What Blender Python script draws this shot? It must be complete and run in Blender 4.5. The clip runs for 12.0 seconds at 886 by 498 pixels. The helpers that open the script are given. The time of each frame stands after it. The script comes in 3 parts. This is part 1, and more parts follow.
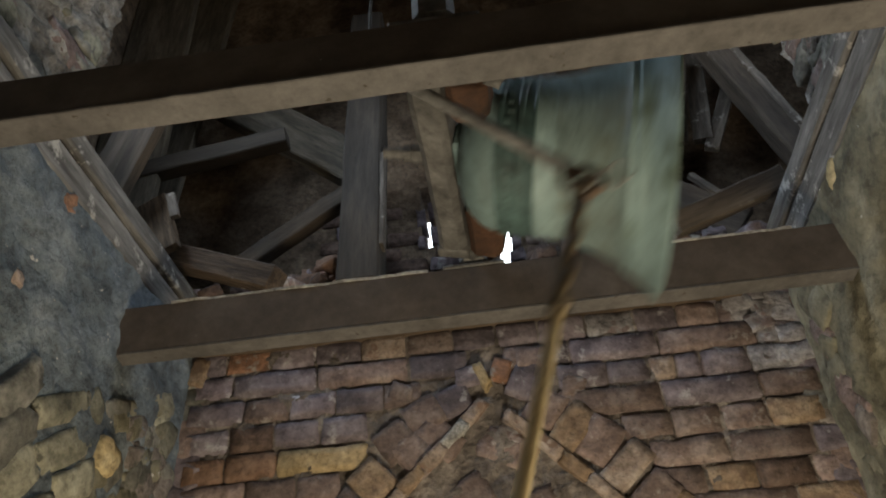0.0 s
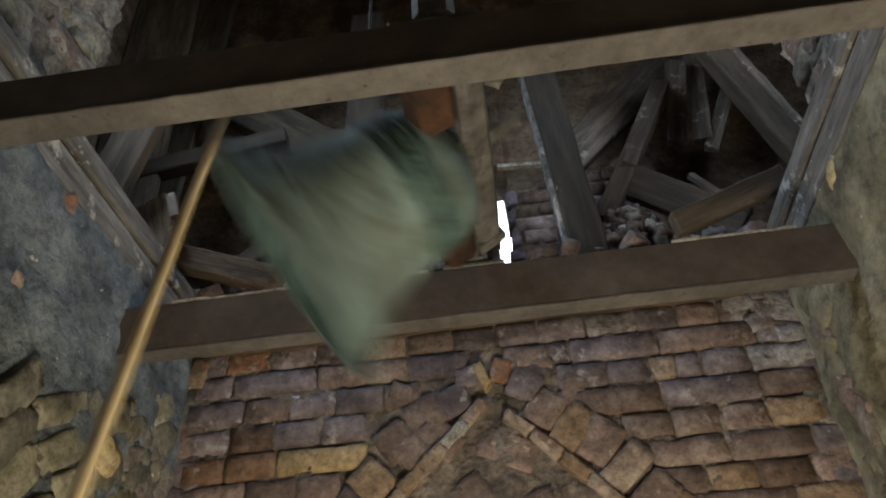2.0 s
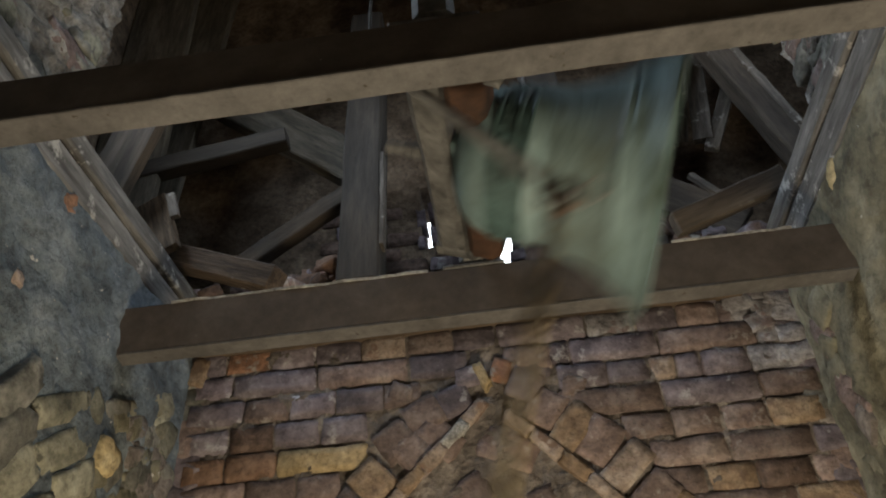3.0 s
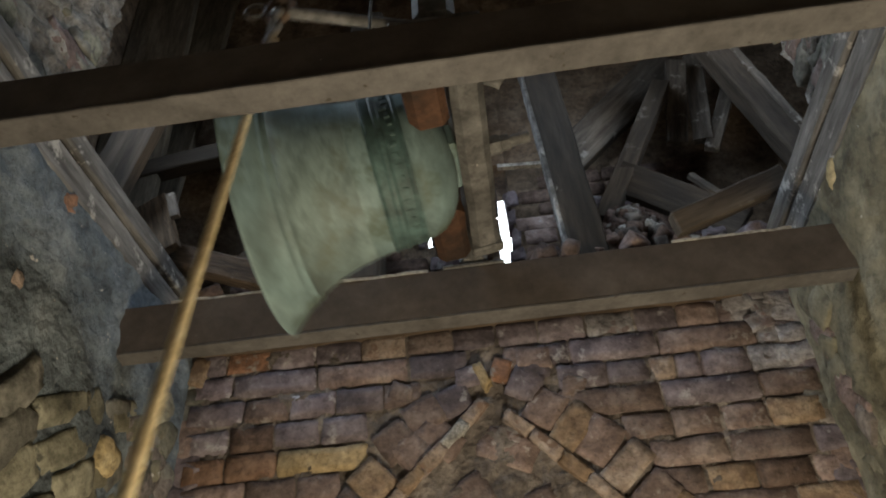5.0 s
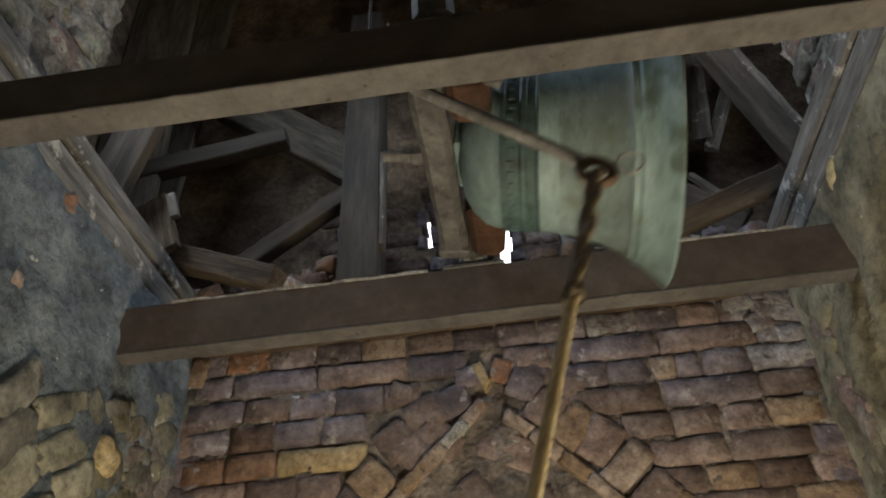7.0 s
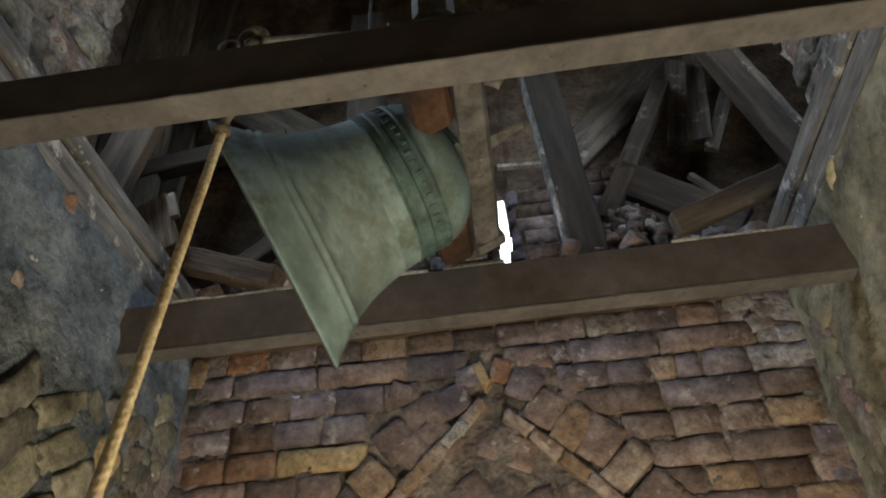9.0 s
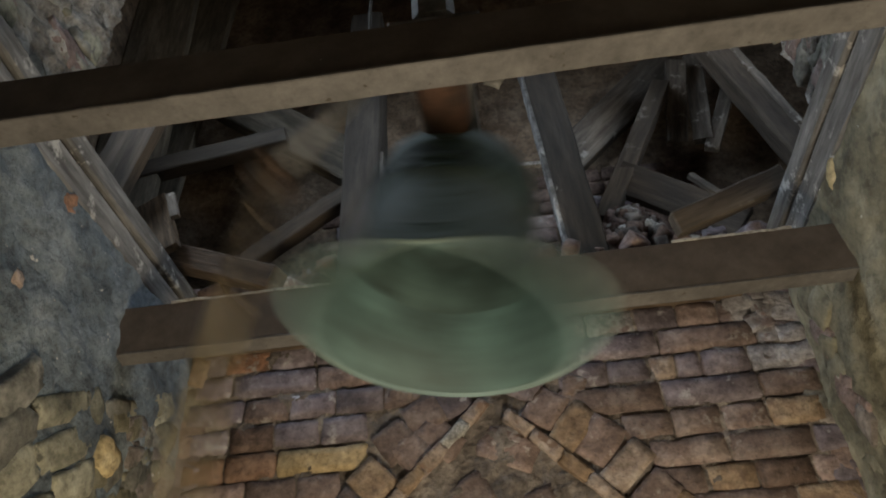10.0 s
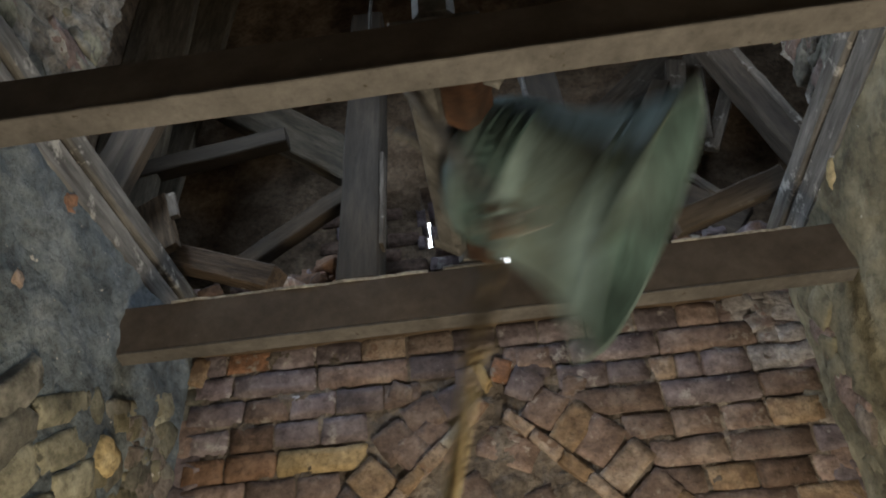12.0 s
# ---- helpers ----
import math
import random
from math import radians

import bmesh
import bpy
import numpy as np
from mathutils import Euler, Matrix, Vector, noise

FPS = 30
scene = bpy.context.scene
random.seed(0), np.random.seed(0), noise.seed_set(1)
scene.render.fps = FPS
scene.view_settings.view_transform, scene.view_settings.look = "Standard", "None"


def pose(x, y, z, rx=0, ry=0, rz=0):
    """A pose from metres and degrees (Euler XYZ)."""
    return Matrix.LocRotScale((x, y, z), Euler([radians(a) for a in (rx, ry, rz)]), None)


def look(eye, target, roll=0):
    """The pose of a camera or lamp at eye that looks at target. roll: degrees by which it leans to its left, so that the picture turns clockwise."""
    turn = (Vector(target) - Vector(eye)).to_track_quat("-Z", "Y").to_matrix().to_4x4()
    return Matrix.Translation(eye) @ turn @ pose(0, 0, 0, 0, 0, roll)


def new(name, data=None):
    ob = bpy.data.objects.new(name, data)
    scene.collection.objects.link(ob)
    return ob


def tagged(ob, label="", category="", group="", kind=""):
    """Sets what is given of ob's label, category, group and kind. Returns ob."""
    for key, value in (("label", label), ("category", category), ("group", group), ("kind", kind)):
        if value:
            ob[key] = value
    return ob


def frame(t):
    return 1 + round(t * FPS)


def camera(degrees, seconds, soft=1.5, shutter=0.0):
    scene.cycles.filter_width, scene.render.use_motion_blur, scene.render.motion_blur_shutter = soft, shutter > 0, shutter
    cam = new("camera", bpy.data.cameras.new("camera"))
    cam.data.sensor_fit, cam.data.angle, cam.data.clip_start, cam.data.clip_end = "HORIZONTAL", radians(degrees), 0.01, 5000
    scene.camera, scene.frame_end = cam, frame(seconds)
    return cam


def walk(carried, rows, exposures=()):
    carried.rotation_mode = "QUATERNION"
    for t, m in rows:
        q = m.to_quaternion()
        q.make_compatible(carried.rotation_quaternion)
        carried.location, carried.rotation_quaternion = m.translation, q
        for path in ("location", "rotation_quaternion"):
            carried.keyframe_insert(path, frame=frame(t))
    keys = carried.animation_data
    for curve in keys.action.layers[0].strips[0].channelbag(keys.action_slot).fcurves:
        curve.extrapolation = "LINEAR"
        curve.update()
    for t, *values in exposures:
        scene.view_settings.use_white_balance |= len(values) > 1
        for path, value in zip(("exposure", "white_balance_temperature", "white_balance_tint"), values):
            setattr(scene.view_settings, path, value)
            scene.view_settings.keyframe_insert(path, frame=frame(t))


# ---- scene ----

# A bell tower seen from the ringing floor. x runs along the two bell beams, y away from the eye, z up; floor at z = 0.
EYE_Z = 1.5
XL, XR, YB, YF = -0.912, 0.80, 1.90, -1.30      # inner faces of the tower walls
LEDGE = EYE_Z + 1.32                              # top of the brickwork under the belfry
BEAM_Z0, BEAM_Z1 = EYE_Z + 0.92, EYE_Z + 1.055    # the two bell beams
PIVOT = Vector((-0.049, 1.15, EYE_Z + 1.093))     # the bell's swinging axis, along y

cam = camera(60.29, 12.0, soft=1.9, shutter=1.26)
EYE = Matrix.Translation((0, 0, EYE_Z)) @ pose(0, 0, 0, 126.637, 0, 4.571) @ pose(0, 0, 0, 0, 0, -4.290)
walk(cam, [(0.0, EYE), (12.0, EYE)], exposures=[(0.0, 0.0), (12.0, 0.0)])

# ---- light ----
world = bpy.data.worlds.new("sky")
scene.world = world
world.use_nodes = True
wn = world.node_tree
sky = wn.nodes.new("ShaderNodeTexSky")
sky.sky_type, sky.sun_disc, sky.sun_elevation, sky.sun_rotation = "NISHITA", False, radians(35), radians(150)
wn.links.new(sky.outputs[0], wn.nodes["Background"].inputs[0])
wn.nodes["Background"].inputs[1].default_value = 0.15

sun = new("sun", bpy.data.lights.new("sun", "SUN"))
sun.data.energy, sun.data.angle, sun.data.color = 1.0, radians(12), (1, 0.95, 0.88)
sun.matrix_world = look((0, 0, 10), (2, 5, 5))


def area(name, eye, target, sx, sy, watts, colour):
    lamp = bpy.data.lights.new(name, "AREA")
    lamp.shape, lamp.size, lamp.size_y, lamp.energy, lamp.color, lamp.spread = "RECTANGLE", sx, sy, watts, colour, radians(102)
    ob = new(name, lamp)
    ob.matrix_world = look(eye, target)
    return ob


# daylight in the belfry's side openings, and the warm lamp of the ringing room
area("daylight_east_opening", (1.42, 0.95, 3.95), (-0.7, 1.60, 2.4), 0.6, 0.8, 9.8, (0.76, 0.88, 1.0))
area("daylight_west_opening", (-1.42, 0.95, 3.95), (0.7, 1.65, 2.4), 0.6, 0.8, 12.8, (0.76, 0.88, 1.0))
bulb = new("ringing_room_lamp", bpy.data.lights.new("ringing_room_lamp", "POINT"))
bulb.data.energy, bulb.data.color, bulb.data.shadow_soft_size = 102.0, (1.0, 0.845, 0.60), 0.20
bulb.location = (0.12, 0.71, 0.74)

# ---- materials ----


def ramp(nt, fac, stops):
    n = nt.nodes.new("ShaderNodeValToRGB")
    el = n.color_ramp.elements
    while len(el) < len(stops):
        el.new(0.5)
    for e, (p, c) in zip(el, stops):
        e.position, e.color = p, (*c, 1)
    nt.links.new(fac, n.inputs[0])
    return n.outputs[0]


def noise_tex(nt, vec, scale, detail=6, rough=0.6, stretch=None):
    n = nt.nodes.new("ShaderNodeTexNoise")
    n.inputs["Scale"].default_value, n.inputs["Detail"].default_value, n.inputs["Roughness"].default_value = scale, detail, rough
    if stretch:
        m = nt.nodes.new("ShaderNodeMapping")
        m.inputs["Scale"].default_value = stretch
        nt.links.new(vec, m.inputs[0])
        vec = m.outputs[0]
    nt.links.new(vec, n.inputs["Vector"])
    return n.outputs["Fac"]


def mix(nt, fac, a, b, mode="MIX"):
    n = nt.nodes.new("ShaderNodeMix")
    n.data_type, n.blend_type = "RGBA", mode
    for sock, v in ((n.inputs["Factor"], fac), (n.inputs["A"], a), (n.inputs["B"], b)):
        if isinstance(v, (int, float)):
            sock.default_value = v
        elif isinstance(v, tuple):
            sock.default_value = (*v, 1)
        else:
            nt.links.new(v, sock)
    return n.outputs["Result"]


def surface(name, dark, base, light, scale=6, rough=0.85, metal=0.0, grain=60, bump=0.4, dist=0.004, stretch=None,
            spots=None, spot_scale=9, spot_edge=(0.60, 0.66), hue=0.0, mottle=0.6):
    """dark, base, light: the colours of one surface; spots: colour of patches with an edge of their own; hue: how far
    one piece differs from the next."""
    m = bpy.data.materials.new(name)
    m.use_nodes = True
    nt = m.node_tree
    b = nt.nodes["Principled BSDF"]
    tc = nt.nodes.new("ShaderNodeTexCoord")
    info = nt.nodes.new("ShaderNodeObjectInfo")
    off = nt.nodes.new("ShaderNodeVectorMath")
    off.operation = "MULTIPLY_ADD"
    comb = nt.nodes.new("ShaderNodeCombineXYZ")
    for i in range(3):
        nt.links.new(info.outputs["Random"], comb.inputs[i])
    nt.links.new(comb.outputs[0], off.inputs[0])
    off.inputs[1].default_value = (37, 53, 71)
    nt.links.new(tc.outputs["Object"], off.inputs[2])
    vec = off.outputs[0]
    big = noise_tex(nt, vec, scale, 7, 0.62, stretch)
    fine = noise_tex(nt, vec, grain, 5, 0.7, stretch)
    col = ramp(nt, big, [(0.35, dark), (0.5, base), (0.66, light)])
    col = mix(nt, 0.55, col, ramp(nt, fine, [(0.3, (0.45, 0.45, 0.45)), (0.7, (1.0, 1.0, 1.0))]), "MULTIPLY")
    mid = noise_tex(nt, vec, scale * 4.3, 4, 0.75, stretch)
    col = mix(nt, mottle, col, ramp(nt, mid, [(0.36, (0.30, 0.30, 0.30)), (0.47, (0.85, 0.85, 0.85)), (0.64, (1.3, 1.3, 1.3))]), "MULTIPLY")
    if spots:
        s = noise_tex(nt, vec, spot_scale, 5, 0.65)
        col = mix(nt, ramp(nt, s, [(spot_edge[0], (0, 0, 0)), (spot_edge[1], (1, 1, 1))]), col, spots)
    if hue:
        hs = nt.nodes.new("ShaderNodeHueSaturation")
        mr = nt.nodes.new("ShaderNodeMapRange")
        mr.inputs["To Min"].default_value, mr.inputs["To Max"].default_value = 1 - hue, 1 + hue
        nt.links.new(info.outputs["Random"], mr.inputs["Value"])
        nt.links.new(mr.outputs[0], hs.inputs["Value"])
        nt.links.new(col, hs.inputs["Color"])
        col = hs.outputs[0]
    nt.links.new(col, b.inputs["Base Color"])
    b.inputs["Metallic"].default_value = metal
    rr = nt.nodes.new("ShaderNodeMapRange")
    rr.inputs["To Min"].default_value, rr.inputs["To Max"].default_value = max(rough - 0.15, 0.05), min(rough + 0.12, 1)
    nt.links.new(fine, rr.inputs["Value"])
    nt.links.new(rr.outputs[0], b.inputs["Roughness"])
    bp = nt.nodes.new("ShaderNodeBump")
    bp.inputs["Strength"].default_value, bp.inputs["Distance"].default_value = bump, dist
    ad = nt.nodes.new("ShaderNodeMath")
    ad.operation = "MULTIPLY_ADD"
    nt.links.new(big, ad.inputs[0])
    ad.inputs[1].default_value = 1.5
    nt.links.new(fine, ad.inputs[2])
    ad2 = nt.nodes.new("ShaderNodeMath")
    ad2.operation = "MULTIPLY_ADD"
    nt.links.new(mid, ad2.inputs[0])
    ad2.inputs[1].default_value = 1.4
    nt.links.new(ad.outputs[0], ad2.inputs[2])
    nt.links.new(ad2.outputs[0], bp.inputs["Height"])
    nt.links.new(bp.outputs[0], b.inputs["Normal"])
    return m


BRICK = surface("brick", (0.13, 0.094, 0.086), (0.225, 0.165, 0.150), (0.33, 0.265, 0.245), 12, 0.92, grain=55, bump=0.8,
                dist=0.004, spots=(0.40, 0.375, 0.36), spot_scale=19, spot_edge=(0.60, 0.72), hue=0.30, mottle=0.5)
# purple-grey brick; on the back wall its cool tint stands for daylight
BRICK_GREY = surface("cool_grey_brick", (0.108, 0.089, 0.105), (0.20, 0.166, 0.190), (0.315, 0.275, 0.305), 10, 0.92, grain=55,
                     bump=0.8, dist=0.004, spots=(0.44, 0.43, 0.45), spot_scale=16, spot_edge=(0.585, 0.70), hue=0.28, mottle=0.5)
BRICK_YELLOW = surface("yellow_brick", (0.27, 0.20, 0.105), (0.44, 0.335, 0.19), (0.55, 0.44, 0.28), 10, 0.9, grain=60,
                       bump=0.6, spots=(0.06, 0.045, 0.03), spot_scale=26, spot_edge=(0.66, 0.7), hue=0.15)
BRICK_RUST = surface("dull_rust_brick", (0.11, 0.064, 0.044), (0.20, 0.118, 0.08), (0.28, 0.18, 0.13), 10, 0.92, grain=55, bump=0.8, dist=0.004, hue=0.15)
BRICK_ORANGE = surface("orange_brick", (0.20, 0.11, 0.075), (0.36, 0.19, 0.12), (0.46, 0.29, 0.2), 10, 0.9, grain=60,
                       bump=0.8, dist=0.005, spots=(0.30, 0.28, 0.27), spot_scale=14, spot_edge=(0.54, 0.62), hue=0.15)
MORTAR = surface("old_mortar", (0.085, 0.071, 0.064), (0.18, 0.155, 0.142), (0.33, 0.298, 0.28), 9, 0.97, grain=45, bump=0.8, dist=0.007)
PLASTER = surface("limewashed_plaster", (0.072, 0.089, 0.106), (0.152, 0.187, 0.220), (0.242, 0.282, 0.318), 5.5, 0.93, grain=28, bump=1.0,
                  dist=0.008, spots=(0.50, 0.49, 0.47), spot_scale=26, spot_edge=(0.665, 0.69))
PLASTER_DAMP = surface("damp_plaster", (0.10, 0.093, 0.066), (0.22, 0.207, 0.15), (0.34, 0.325, 0.25), 4.5, 0.93, grain=28, bump=0.8,
                       dist=0.006, spots=(0.52, 0.50, 0.46), spot_scale=28, spot_edge=(0.68, 0.70))
RUBBLE = surface("rubble_masonry", (0.09, 0.083, 0.076), (0.29, 0.272, 0.247), (0.54, 0.52, 0.49), 11, 0.95, grain=50, bump=1.0,
                 dist=0.014, spots=(0.24, 0.10, 0.06), spot_scale=6, spot_edge=(0.62, 0.66))
STONE = surface("rubble_stone", (0.115, 0.112, 0.083), (0.255, 0.247, 0.188), (0.39, 0.38, 0.30), 8, 0.93, grain=42, bump=0.55,
                dist=0.006, spots=(0.066, 0.066, 0.054), spot_scale=14, hue=0.32)
STONE_GREY = surface("grey_rubble_stone", (0.09, 0.09, 0.08), (0.195, 0.19, 0.168), (0.31, 0.305, 0.275), 8, 0.93, grain=42, bump=0.55,
                     dist=0.006, spots=(0.065, 0.062, 0.055), spot_scale=14, hue=0.3)
BRICK_RED = surface("broken_brick", (0.06, 0.038, 0.03), (0.125, 0.082, 0.066), (0.21, 0.15, 0.125), 12, 0.94, grain=55, bump=0.9, dist=0.005, hue=0.3)
BRICK_PALE = surface("pale_limed_brick", (0.22, 0.17, 0.14), (0.38, 0.30, 0.255), (0.50, 0.43, 0.385), 12, 0.9, grain=55, bump=0.8, dist=0.005,
                     spots=(0.20, 0.13, 0.10), spot_scale=14, spot_edge=(0.55, 0.62))
BRICK_LIMED = surface("limewashed_brick", (0.19, 0.18, 0.19), (0.33, 0.315, 0.335), (0.50, 0.49, 0.51), 14, 0.92, grain=50, bump=0.9, dist=0.006,
                      spots=(0.17, 0.13, 0.13), spot_scale=16, spot_edge=(0.55, 0.62))
BRICK_TAN = surface("tan_brick", (0.19, 0.128, 0.085), (0.30, 0.212, 0.145), (0.41, 0.315, 0.225), 12, 0.9, grain=55, bump=0.8, dist=0.005,
                    spots=(0.16, 0.11, 0.08), spot_scale=14, spot_edge=(0.56, 0.64))
DUST = surface("pale_dust", (0.22, 0.21, 0.20), (0.40, 0.39, 0.37), (0.55, 0.54, 0.52), 30, 0.95, grain=80, bump=0.6)
STONE_YELLOW = surface("yellow_stone", (0.34, 0.26, 0.14), (0.52, 0.41, 0.22), (0.62, 0.52, 0.32), 12, 0.9, grain=50, bump=0.6)
BEAM_PAINT = surface("brown_painted_steel", (0.068, 0.054, 0.045), (0.095, 0.077, 0.066), (0.125, 0.104, 0.09), 5, 0.8, grain=30,
                     bump=0.2, dist=0.002, spots=(0.18, 0.16, 0.14), spot_scale=45, spot_edge=(0.69, 0.72), mottle=0.2)
BEAM_UNDERSIDE = surface("grey_underside_steel", (0.085, 0.079, 0.076), (0.116, 0.109, 0.106), (0.148, 0.140, 0.136), 6, 0.85, grain=40,
                    bump=0.3, dist=0.002, spots=(0.05, 0.04, 0.032), spot_scale=38, spot_edge=(0.66, 0.69), mottle=0.3)
WOOD = surface("weathered_oak", (0.046, 0.035, 0.026), (0.086, 0.068, 0.052), (0.145, 0.12, 0.095), 4, 0.9, grain=14, bump=0.4, dist=0.004,
               stretch=(0.5, 4, 4), spots=(0.21, 0.19, 0.17), spot_scale=9, spot_edge=(0.62, 0.72), hue=0.30, mottle=0.35)

WOOD_Y = surface("weathered_oak_plate", (0.078, 0.075, 0.072), (0.165, 0.162, 0.16), (0.29, 0.288, 0.285), 4, 0.9, grain=16, bump=0.5, dist=0.005,
                 stretch=(4, 0.5, 4), spots=(0.48, 0.47, 0.45), spot_scale=12, spot_edge=(0.58, 0.66), mottle=0.45)
WOOD_PALE = surface("pale_weathered_oak", (0.066, 0.055, 0.045), (0.13, 0.112, 0.095), (0.22, 0.195, 0.17), 4, 0.9, grain=16, bump=0.5, dist=0.005,
                    stretch=(0.5, 4, 4), spots=(0.36, 0.34, 0.32), spot_scale=12, spot_edge=(0.60, 0.68), mottle=0.45)
# brown boards, kept dark in colour where the belfry corner lies in shade
BOARD_SHADED = surface("shaded_brown_board", (0.048, 0.040, 0.029), (0.094, 0.079, 0.058), (0.15, 0.13, 0.10), 5, 0.85, grain=30, bump=0.4, stretch=(0.6, 4, 4))
# two darker copies of the oak: shade on timber faces, put into the colour
WOOD_SHADED = surface("shaded_old_oak", (0.027, 0.021, 0.016), (0.054, 0.042, 0.032), (0.096, 0.077, 0.060), 4, 0.9, grain=14, bump=0.5, dist=0.004,
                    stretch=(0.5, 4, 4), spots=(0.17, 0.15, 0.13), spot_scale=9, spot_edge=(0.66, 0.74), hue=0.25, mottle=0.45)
WOOD_DEEP_SHADE = surface("deep_shaded_oak", (0.020, 0.015, 0.011), (0.037, 0.029, 0.022), (0.062, 0.050, 0.039), 4, 0.9, grain=14, bump=0.5, dist=0.004,
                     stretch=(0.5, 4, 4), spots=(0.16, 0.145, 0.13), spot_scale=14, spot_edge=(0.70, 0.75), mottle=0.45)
WOOD_BROWN = surface("brown_oak", (0.07, 0.045, 0.025), (0.15, 0.10, 0.06), (0.24, 0.17, 0.11), 5, 0.9, grain=26, bump=0.9, dist=0.005,
                     stretch=(1, 9, 9), hue=0.3)
OAK_DIM = surface("dull_brown_oak", (0.045, 0.030, 0.019), (0.095, 0.065, 0.043), (0.16, 0.117, 0.083), 5, 0.9, grain=20, bump=0.6, dist=0.004,
                  stretch=(0.6, 5, 5), spots=(0.20, 0.17, 0.14), spot_scale=12, spot_edge=(0.64, 0.74), hue=0.2)
SOOTY_WALL = surface("sooty_brown_masonry", (0.084, 0.061, 0.041), (0.172, 0.126, 0.088), (0.265, 0.204, 0.152), 9, 0.95, grain=45, bump=0.9, dist=0.008)
VERDIGRIS = surface("verdigris_bronze", (0.122, 0.170, 0.170), (0.180, 0.264, 0.268), (0.245, 0.342, 0.348), 3.4, 0.66, 0.0, grain=30, bump=0.2,
                    dist=0.002, stretch=(1, 1, 2.2), spots=(0.085, 0.118, 0.098), spot_scale=6.5, spot_edge=(0.55, 0.64), mottle=0.3)
VERDIGRIS_WORN = surface("browned_verdigris", (0.11, 0.142, 0.134), (0.170, 0.234, 0.230), (0.232, 0.316, 0.314), 3.4, 0.66, 0.0, grain=30, bump=0.2,
                         dist=0.002, stretch=(1, 1, 2.2), spots=(0.112, 0.136, 0.116), spot_scale=9.0, spot_edge=(0.50, 0.61), mottle=0.4)
# darker verdigris: the ornament band's own tone, and painted shade inside the bell
VERDIGRIS_BAND_SHADE = surface("band_and_shaded_verdigris", (0.034, 0.060, 0.058), (0.058, 0.105, 0.103), (0.098, 0.172, 0.168), 5, 0.66, 0.0, grain=40, bump=0.4, dist=0.002,
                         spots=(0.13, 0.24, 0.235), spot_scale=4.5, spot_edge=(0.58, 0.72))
VERDIGRIS_DEEP_SHADE = surface("deep_shaded_verdigris", (0.030, 0.050, 0.046), (0.055, 0.094, 0.088), (0.105, 0.175, 0.165), 6, 0.7, 0.0, grain=26, bump=0.3)
RUST = surface("rusty_iron", (0.034, 0.018, 0.011), (0.070, 0.032, 0.017), (0.115, 0.055, 0.029), 9, 0.88, 0.1, grain=50, bump=0.6, dist=0.003)
IRON = surface("grey_iron", (0.068, 0.066, 0.063), (0.128, 0.125, 0.121), (0.205, 0.20, 0.195), 8, 0.7, 0.2, grain=45, bump=0.5, dist=0.003,
               spots=(0.42, 0.40, 0.38), spot_scale=22, spot_edge=(0.69, 0.72))
# paler copy of the iron: daylight on the rope lever, put into its colour
IRON_PALE = surface("daylit_grey_iron", (0.13, 0.127, 0.122), (0.225, 0.22, 0.213), (0.33, 0.325, 0.318), 14, 0.6, 0.15, grain=60, bump=0.4, dist=0.002)
IRON_BROWN = surface("brown_rusted_iron", (0.085, 0.055, 0.038), (0.155, 0.105, 0.075), (0.25, 0.19, 0.15), 14, 0.75, 0.1, grain=60, bump=0.4, dist=0.002)
LEATHER = surface("worn_leather", (0.085, 0.064, 0.038), (0.175, 0.135, 0.082), (0.28, 0.225, 0.15), 20, 0.7, grain=70, bump=0.5)
HEMP = surface("yellow_hemp", (0.64, 0.50, 0.28), (0.87, 0.71, 0.43), (0.92, 0.80, 0.54), 30, 0.85, grain=180, bump=0.4, dist=0.002)
# hook's steel, brightened in colour for the daylight that whitens it
STEEL = surface("daylit_bright_steel", (0.30, 0.30, 0.30), (0.48, 0.48, 0.48), (0.62, 0.62, 0.62), 20, 0.45, 0.35, grain=60, bump=0.2)
FLOOR_WOOD = surface("floor_boards", (0.06, 0.042, 0.03), (0.11, 0.08, 0.055), (0.17, 0.13, 0.09), 4, 0.85, stretch=(9, 1, 9))

# ---- building helpers ----


def mesh(bm, name, smooth=False):
    me = bpy.data.meshes.new(name)
    bmesh.ops.recalc_face_normals(bm, faces=bm.faces)
    bm.to_mesh(me)
    bm.free()
    if smooth:
        me.polygons.foreach_set("use_smooth", [True] * len(me.polygons))
    return me


def part(name, bm, material, parent, label="", smooth=False):
    """One mesh object under a thing or a part (parent None: a thing of its own)."""
    me = bm if isinstance(bm, bpy.types.Mesh) else mesh(bm, name, smooth)
    if not me.materials:
        me.materials.append(material or MORTAR)
    ob = new(name, me)
    ob.parent = parent
    return tagged(ob, label)


def thing(name, m, label, category, group="", kind=""):
    ob = new(name)
    ob.empty_display_size = 0.05
    ob.matrix_basis = m
    return tagged(ob, label, category, group, kind)


